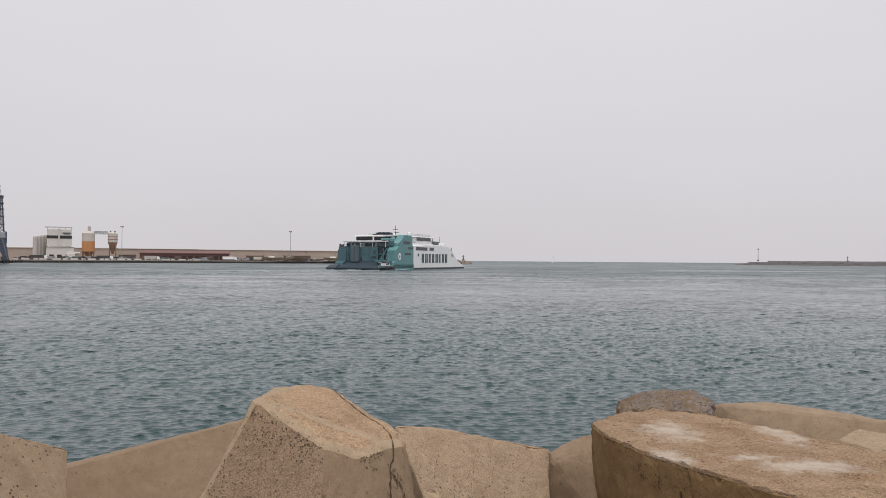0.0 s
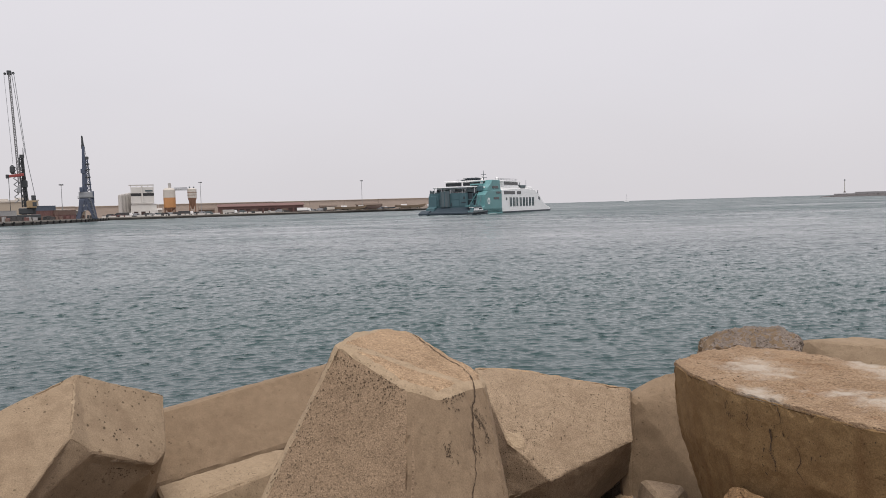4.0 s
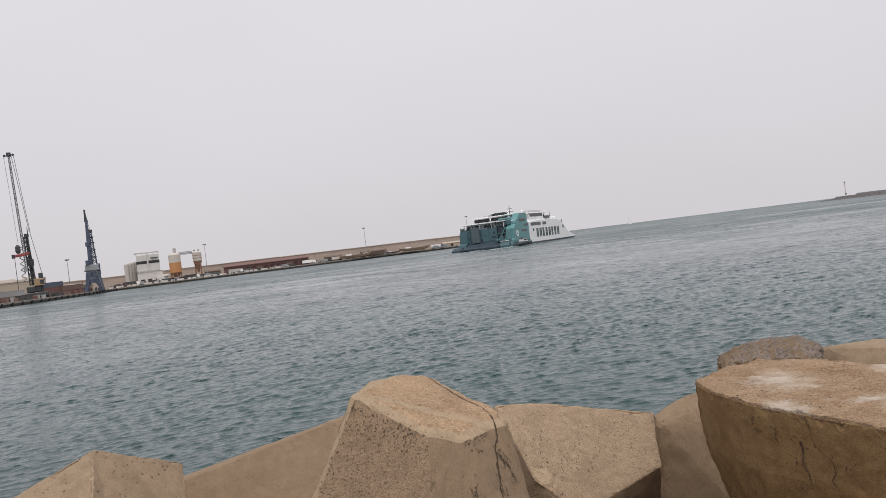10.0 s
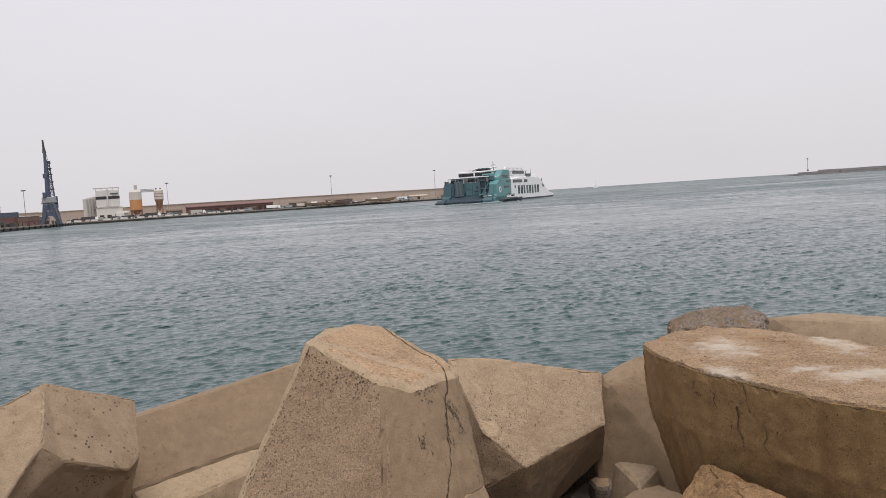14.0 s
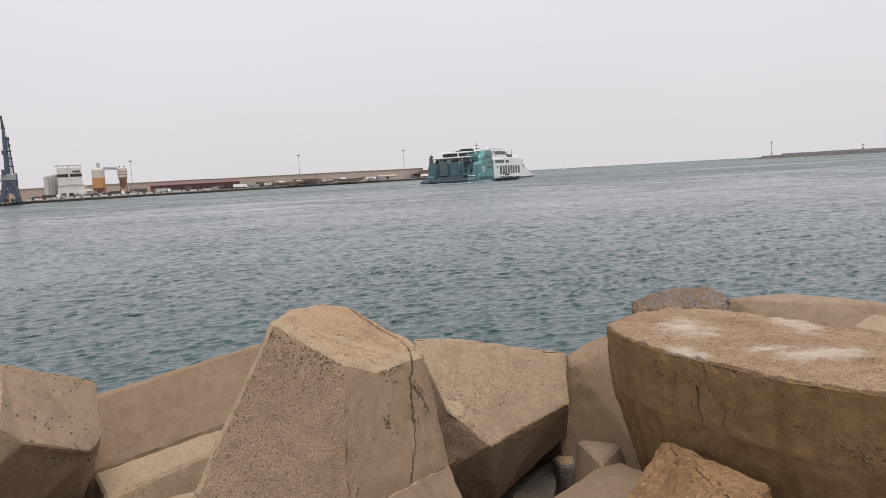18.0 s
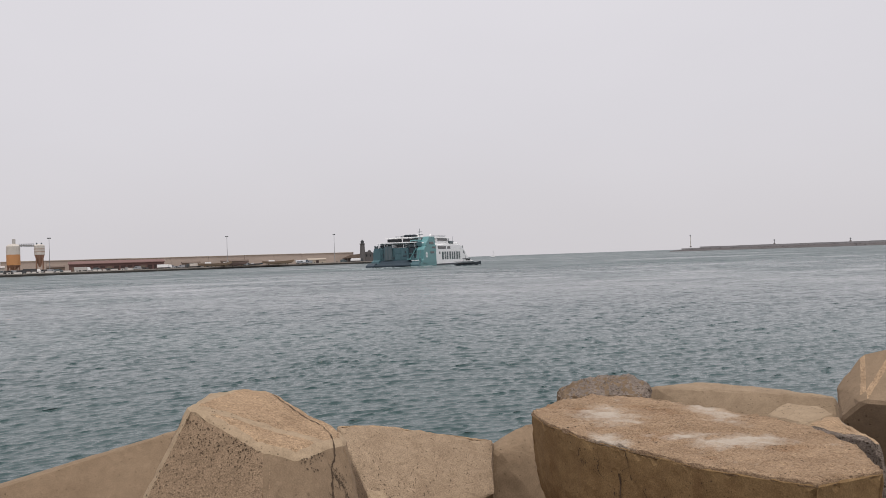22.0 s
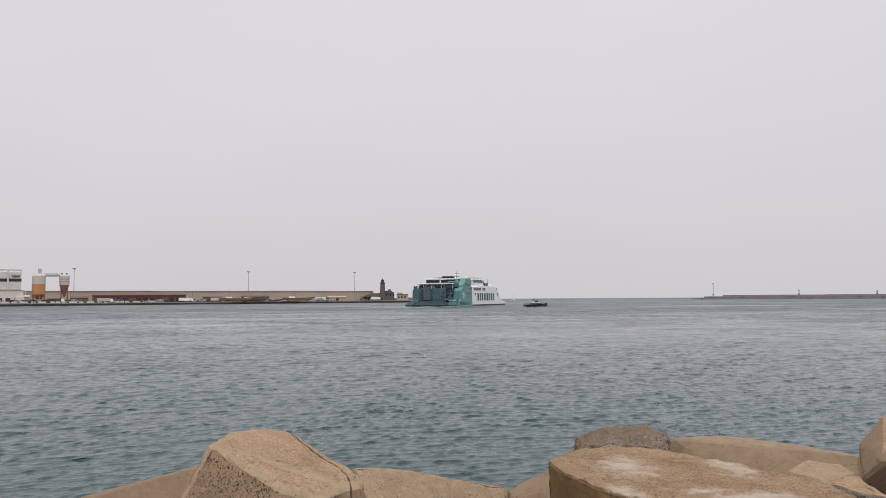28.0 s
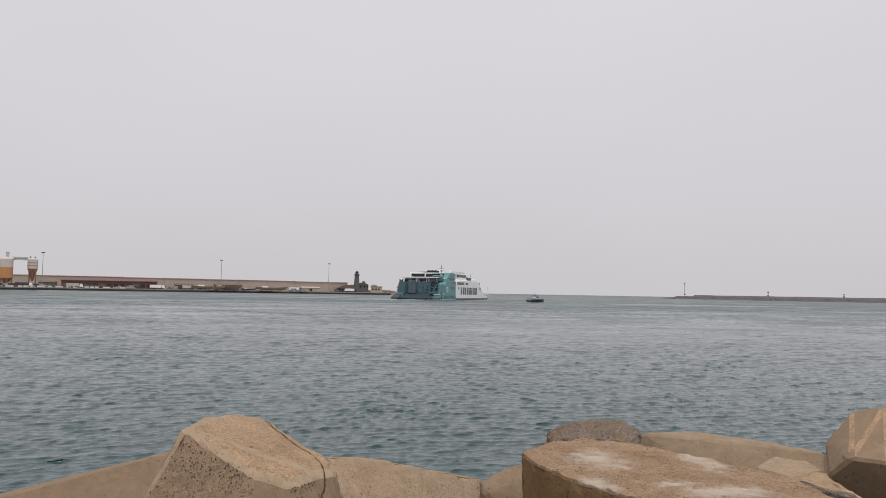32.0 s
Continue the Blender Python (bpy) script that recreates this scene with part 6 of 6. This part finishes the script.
def truck(az, d, turn, cab=None, load=None, label="parked lorry with a flat load bed on the quay"):
    v = thing("lorry", label, "vehicle", turned(az, d, QUAY_Z, turn), group="vehicles parked on the quay")
    part("cab", prism([(3.2, 0.6), (3.2, 3.0), (4.9, 3.0), (5.4, 1.8), (5.4, 0.6)], "y", -1.2, 1.2, bevel=0.1), cab or WHITE, v)
    part("windscreen", box(5.0, 5.3, -1.05, 1.05, 1.9, 2.7), GLASS, v)
    part("chassis", box(-5.4, 3.2, -1.0, 1.0, 0.7, 1.1), STEEL_DARK, v)
    part("load_bed", box(-5.4, 2.9, -1.25, 1.25, 1.1, 3.3, bevel=0.08), load or WHITE, v)
    for x in (-4.2, -2.9, 4.3):
        for y in (-1.0, 1.0):
            part("wheel", tube((x, y - 0.2, 0.5), (x, y + 0.2, 0.5), 0.5, seg=12), RUBBER, v)


def laid_up_boat(az, d, turn, L, material, label):
    b = thing("laid_up_boat", label, "boat", turned(az, d, QUAY_Z, turn))
    bm = bmesh.new()
    rows = []
    for f, w, top, keel in ((-0.5, 0.7, 0.75, 0.3), (-0.2, 1.0, 0.62, 0.05), (0.2, 0.95, 0.68, 0.05), (0.42, 0.5, 0.85, 0.2), (0.5, 0.05, 1.0, 0.6)):
        rows.append([bm.verts.new((f * L, s * w * L * 0.12, zz * L * 0.14 + 0.5)) for s, zz in ((-1, top), (-0.8, keel + 0.1), (0, keel), (0.8, keel + 0.1), (1, top))])
    for a, c in zip(rows, rows[1:]):
        for i in range(4):
            bm.faces.new((a[i], a[i + 1], c[i + 1], c[i]))
        bm.faces.new((a[4], a[0], c[0], c[4]))
    bm.faces.new(rows[0])
    bm.faces.new(rows[-1][::-1])
    bmesh.ops.recalc_face_normals(bm, faces=bm.faces[:])
    part("hull", bm, material, b)
    for x in (-0.3, 0.0, 0.3):
        part("cradle", box(x * L - 0.3, x * L + 0.3, -L * 0.08, L * 0.08, 0, 0.9), TIMBER, b)
    part("deck_house", box(-0.3 * L, -0.12 * L, -L * 0.05, L * 0.05, 0.6 + L * 0.085, 0.6 + L * 0.13, bevel=0.1), WHITE, b)


def make_quay_things():
    make_mobile_crane()
    make_portal_crane()
    make_plant()
    make_silos()
    for az, d, h in ((-22.55, 622, 25.0), (-11.15, 655, 24.6), (-3.54, 690, 25.0), (-31.4, 520, 21.0), (-38.5, 460, 22.0)):
        lamp_mast(az, d, h)
    make_shed()
    make_lighthouse()
    rnd = random.Random(21)
    # containers and stores round the cranes
    for az, d, turn, m, z in ((-32.5, 478, 62, BROWN_BOX, 0), (-32.5, 478, 62, RED_BOX, 2.65), (-32.5, 478, 62, BLUE_BOX, 5.3), (-31.9, 496, 62, DARK_BOX, 0), (-31.9, 496, 62, BLUE_BOX, 2.65), (-31.3, 482, 62, RED_BOX, 0), (-31.3, 482, 62, BROWN_BOX, 2.65), (-30.9, 512, 62, DARK_BOX, 0), (-34.9, 420, 60, DARK_BOX, 0), (-34.9, 420, 60, GREY_BOX, 2.65), (-35.5, 412, 60, BROWN_BOX, 0), (-36.4, 404, 58, RED_BOX, 0), (-36.4, 404, 58, BROWN_BOX, 2.65), (-37.6, 392, 58, DARK_BOX, 0), (-35.8, 420, 58, BLUE_BOX, 0)):
        container(az, d, turn, m, z)
    for az, d, w, h in ((-35.3, 500, 34, 12.5), (-33.7, 520, 16, 13.5), (-37.5, 480, 30, 11.0)):
        o = thing("warehouse", "pale flat-roofed port warehouse behind the cranes", "building", turned(az, d, QUAY_Z, 35))
        part("wall", box(-w / 2, w / 2, -6, 6, 0, h - 2, bevel=0.15), BEIGE, o)
        part("roof", box(-w / 2 - 0.4, w / 2 + 0.4, -6.4, 6.4, h - 2, h - 1.4), CREAM, o)
        part("roof_house", box(-w / 4, w / 5, -4, 4, h - 1.4, h, bevel=0.1), CREAM, o)
        for k in range(4):
            x = -w / 2 + 2 + k * (w - 6) / 3
            part("gate", box(x, x + 2.6, -6.15, -5.95, 0.1, 4), SHED_DARK, o)
    # vehicles and stores along the quay
    for az, d, turn in ((-14.9, 636, 20), (-14.3, 640, 200), (-12.9, 645, 10), (-12.4, 644, 190), (-9.8, 652, 30), (-6.0, 662, 20), (-5.4, 664, 190), (-2.9, 692, 10), (-2.2, 696, 0), (-19.7, 618, 25), (-22.0, 612, 20), (-17.2, 622, 200), (-25.8, 600, 20)):
        van(az, d, turn, rnd.choice((WHITE, STEEL_PALE, DARK_BOX, STEEL_PALE, SHIP_GREY)))
    for az, d, turn, load in ((-15.4, 634, 20, WHITE), (-13.5, 640, 205, CREAM), (-5.9, 668, 15, WHITE), (-1.9, 694, 5, WHITE), (-20.6, 612, 20, PLANT_GREY), (-23.6, 606, 22, DARK_BOX), (-27.6, 590, 30, DARK_BOX)):
        truck(az, d, turn, rnd.choice((WHITE, STEEL_DARK, BLUE_BOX)), load)
    laid_up_boat(-12.0, 640, 18, 26, TIMBER, "long brown wooden hull laid up on the quay")
    laid_up_boat(-10.8, 646, 20, 24, BROWN_BOX, "long rusty brown hull laid up on the quay")
    laid_up_boat(-7.6, 655, 15, 26, TIMBER, "pale timber hull laid up on the quay")
    laid_up_boat(-9.2, 650, 12, 12, NAVY, "small dark hull laid up on the quay")
    for az, d, w, h, m in ((-10.6, 668, 22, 5.4, BROWN_ROOF), (-13.6, 660, 14, 5.0, BROWN_ROOF), (-22.2, 640, 12, 5.0, BROWN_ROOF), (-4.8, 690, 16, 4.4, BEIGE), (-25.9, 640, 16, 6.0, PLANT_GREY)):
        o = thing("store_hut", "low weathered store hut below the sea wall", "hut", turned(az, d, QUAY_Z, 22))
        part("wall", box(-w / 2, w / 2, 0, 6, 0, h - 1.2, bevel=0.08), m, o)
        part("roof", prism([(-0.6, h - 1.2), (3, h), (6.6, h - 1.2)], "x", -w / 2 - 0.4, w / 2 + 0.4), m, o)
        part("door", box(-1.2, 1.2, -0.1, 0.1, 0, 2.6), SHED_DARK, o)
    for i in range(26):
        az = -28.2 + i * 1.0 + rnd.uniform(-0.3, 0.3)
        d = np.interp(az, [-28.6, -20, -10, 0], [575, 610, 650, 700]) + 8
        c = thing("concrete_bollard", "squat dark mooring bollard on the quay edge", "bollard", turned(az, d - 6, QUAY_Z), group="mooring bollards on the quay")
        part("post", lathe([(0.45, 0), (0.35, 0.5), (0.55, 0.8), (0.4, 1.0)], 10), STEEL_DARK, c)


make_quay_things()


def cargo_stack(az, d, seed, high):
    """A heap of bundled goods on pallets."""
    rnd = random.Random(seed)
    c = thing("cargo_stack", "dark stacked bundles and crates on pallets on the quay", "cargo", turned(az, d, QUAY_Z, rnd.uniform(10, 50)), group="cargo stacked on the quay")
    x = -rnd.uniform(2, 4)
    for i in range(rnd.randint(2, 4)):
        w, h = rnd.uniform(1.0, 2.4), rnd.uniform(0.7, 1.0) * high
        part("pallet", box(x, x + w, -0.9, 0.9, 0.0, 0.16), TIMBER, c)
        part("crate", box(x + 0.05, x + w - 0.05, -0.85, 0.85, 0.16, h, bevel=0.08), rnd.choice((DARK_BOX, DARK_BOX, STEEL_DARK, BROWN_BOX, SHIP_GREY, GREY_BOX, RED_BOX)), c)
        x += w + rnd.uniform(0.1, 0.9)


def barrier(az, d, turn):
    b = thing("concrete_barrier", "pale concrete traffic barrier on the quay", "barrier", turned(az, d, QUAY_Z, turn), group="traffic barriers on the quay")
    part("block", prism([(-0.45, 0), (-0.42, 0.3), (-0.16, 0.6), (-0.12, 1.25), (0.12, 1.25), (0.16, 0.6), (0.42, 0.3), (0.45, 0)], "x", -1.3, 1.3, bevel=0.03), PLANT_GREY, b)


def make_tyre_fenders():
    """Old tyres hung along the near quay face."""
    tyre = None
    for (a0, d0), (a1, d1) in zip(EDGE, EDGE[1:6]):
        a, b = bearing(a0, d0), bearing(a1, d1)
        d = b - a
        n = Vector((d.y, -d.x, 0)).normalized()
        k = max(1, int(d.length / 9))
        for i in range(k):
            p = a + d * ((i + 0.5) / k) + n * 0.62
            m = Matrix.Translation((p.x, p.y, 1.0)) @ Matrix.Rotation(math.atan2(d.y, d.x), 4, "Z") @ Matrix.Rotation(radians(90), 4, "X")
            if tyre is None:
                tyre = thing("tyre_fender", "black rubber tyre hung on the quay face", "fender", m, group="tyre fenders on the quay face")
                part("tread", lathe([(0.45, -0.18), (0.75, -0.22), (0.85, 0.0), (0.75, 0.22), (0.45, 0.18)], 14), RUBBER, tyre)
                part("hub", lathe([(0.44, -0.1), (0.44, 0.1)], 10), STEEL_DARK, tyre)
            else:
                copy_thing(tyre, m)


make_tyre_fenders()


def open_shed(az, d, w):
    o = thing("open_shed", "low open shed with a white sloping roof", "shed", turned(az, d, QUAY_Z, 32))
    part("roof", prism([(-w / 2, 6.2), (-w / 2, 6.6), (w / 2, 5.2), (w / 2, 4.8)], "y", -5, 5, bevel=0.08), PLANT_WHITE, o, "white sloping sheet roof")
    part("back_wall", box(-w / 2, w / 2, 3.6, 4.2, 0, 5.0), BEIGE, o)
    for k in range(5):
        x = -w / 2 + 0.5 + k * (w - 1) / 4
        part("post", tube((x, -4.4, 0), (x, -4.4, 5.4), 0.16, seg=6), GALV, o)


open_shed(-31.15, 545, 22)
for k in range(34):
    az = -28.9 + k * 0.36 + 0.08 * math.sin(k * 2.3)
    barrier(az, float(np.interp(az, [-28.6, -20, -10], [575, 610, 650])) + 3.5, 20 + 6 * math.sin(k * 1.7))
for k in range(16):
    az = -28.4 + k * 0.42 + 0.1 * math.sin(k * 4.1)
    van(az, float(np.interp(az, [-28.6, -20, -10], [575, 610, 650])) + 11 + 3 * (k % 2), 20 + 180 * (k % 2), (DARK_BOX, STEEL_DARK, SHIP_GREY, DARK_BOX, STEEL_PALE)[k % 5], "parked dark van on the quay" if k % 5 != 4 else "parked pale grey van on the quay")
for k in range(18):
    az = -38.5 + k * 0.52 + 0.2 * math.sin(k * 3.7)
    cargo_stack(az, float(np.interp(az, [-46, -40, -36.5, -33, -30.2, -28.6], [300, 330, 365, 415, 490, 575])) + 7 + 6 * (k % 3), 60 + k, 2.3)
for k in range(18):
    az = -28.8 + k * 0.86 + 0.25 * math.sin(k * 5.1)
    cargo_stack(az, float(np.interp(az, [-28.6, -20, -10], [575, 610, 650])) + 8 + 5 * (k % 3), 90 + k, 2.1)


def beacon(az, d, z, h, material, label):
    b = thing("beacon", label, "beacon", turned(az, d, z))
    part("base", lathe([(1.2, 0), (1.1, 1.4), (0.6, 2.0)], 12), ROCK_FAR, b)
    part("post", tube((0, 0, 1.8), (0, 0, h - 1.2), 0.5, 0.36, seg=10), material, b)
    part("gallery", lathe([(0.5, h - 1.4), (1.2, h - 1.1), (1.2, h - 0.8)], 10), GALV, b)
    part("lantern", lathe([(0.7, h - 0.8), (0.7, h), (0.1, h + 0.5)], 10), GALV, b)


beacon(22.25, 1060, 5.0, 16.0, CREAM, "slender grey harbour entrance light on a breakwater")
beacon(27.7, 1045, 5.0, 6.2, GALV, "short dark beacon post on a breakwater")
beacon(32.3, 1030, 5.0, 4.6, GALV, "short dark beacon post on a breakwater")
beacon(1.55, 741, 3.2, 5.0, STEEL_DARK, "small dark light post on the rocks")


def make_sailboat():
    s = thing("sailboat", "tiny far white sailing boat with furled sails", "boat", turned(8.15, 1500, 0, 40))
    bm = bmesh.new()
    prism([(-5, 0.0), (-5.2, 1.2), (6, 1.5), (4.6, 0.0)], "y", -1.4, 1.4, bm, bevel=0.3)
    part("hull", bm, WHITE, s)
    part("mast", tube((0.6, 0, 1.3), (0.6, 0, 15), 0.1), GALV, s)
    part("sail", prism([(0.3, 2.4), (0.3, 2.9), (-4.0, 2.8), (-4.0, 2.5)], "y", -0.18, 0.18), SAIL, s, "sail furled along the boom")
    part("sail", tube((0.8, 0, 12.5), (5.2, 0, 1.8), 0.14, seg=6), SAIL, s, "sail furled round the forestay")


make_sailboat()

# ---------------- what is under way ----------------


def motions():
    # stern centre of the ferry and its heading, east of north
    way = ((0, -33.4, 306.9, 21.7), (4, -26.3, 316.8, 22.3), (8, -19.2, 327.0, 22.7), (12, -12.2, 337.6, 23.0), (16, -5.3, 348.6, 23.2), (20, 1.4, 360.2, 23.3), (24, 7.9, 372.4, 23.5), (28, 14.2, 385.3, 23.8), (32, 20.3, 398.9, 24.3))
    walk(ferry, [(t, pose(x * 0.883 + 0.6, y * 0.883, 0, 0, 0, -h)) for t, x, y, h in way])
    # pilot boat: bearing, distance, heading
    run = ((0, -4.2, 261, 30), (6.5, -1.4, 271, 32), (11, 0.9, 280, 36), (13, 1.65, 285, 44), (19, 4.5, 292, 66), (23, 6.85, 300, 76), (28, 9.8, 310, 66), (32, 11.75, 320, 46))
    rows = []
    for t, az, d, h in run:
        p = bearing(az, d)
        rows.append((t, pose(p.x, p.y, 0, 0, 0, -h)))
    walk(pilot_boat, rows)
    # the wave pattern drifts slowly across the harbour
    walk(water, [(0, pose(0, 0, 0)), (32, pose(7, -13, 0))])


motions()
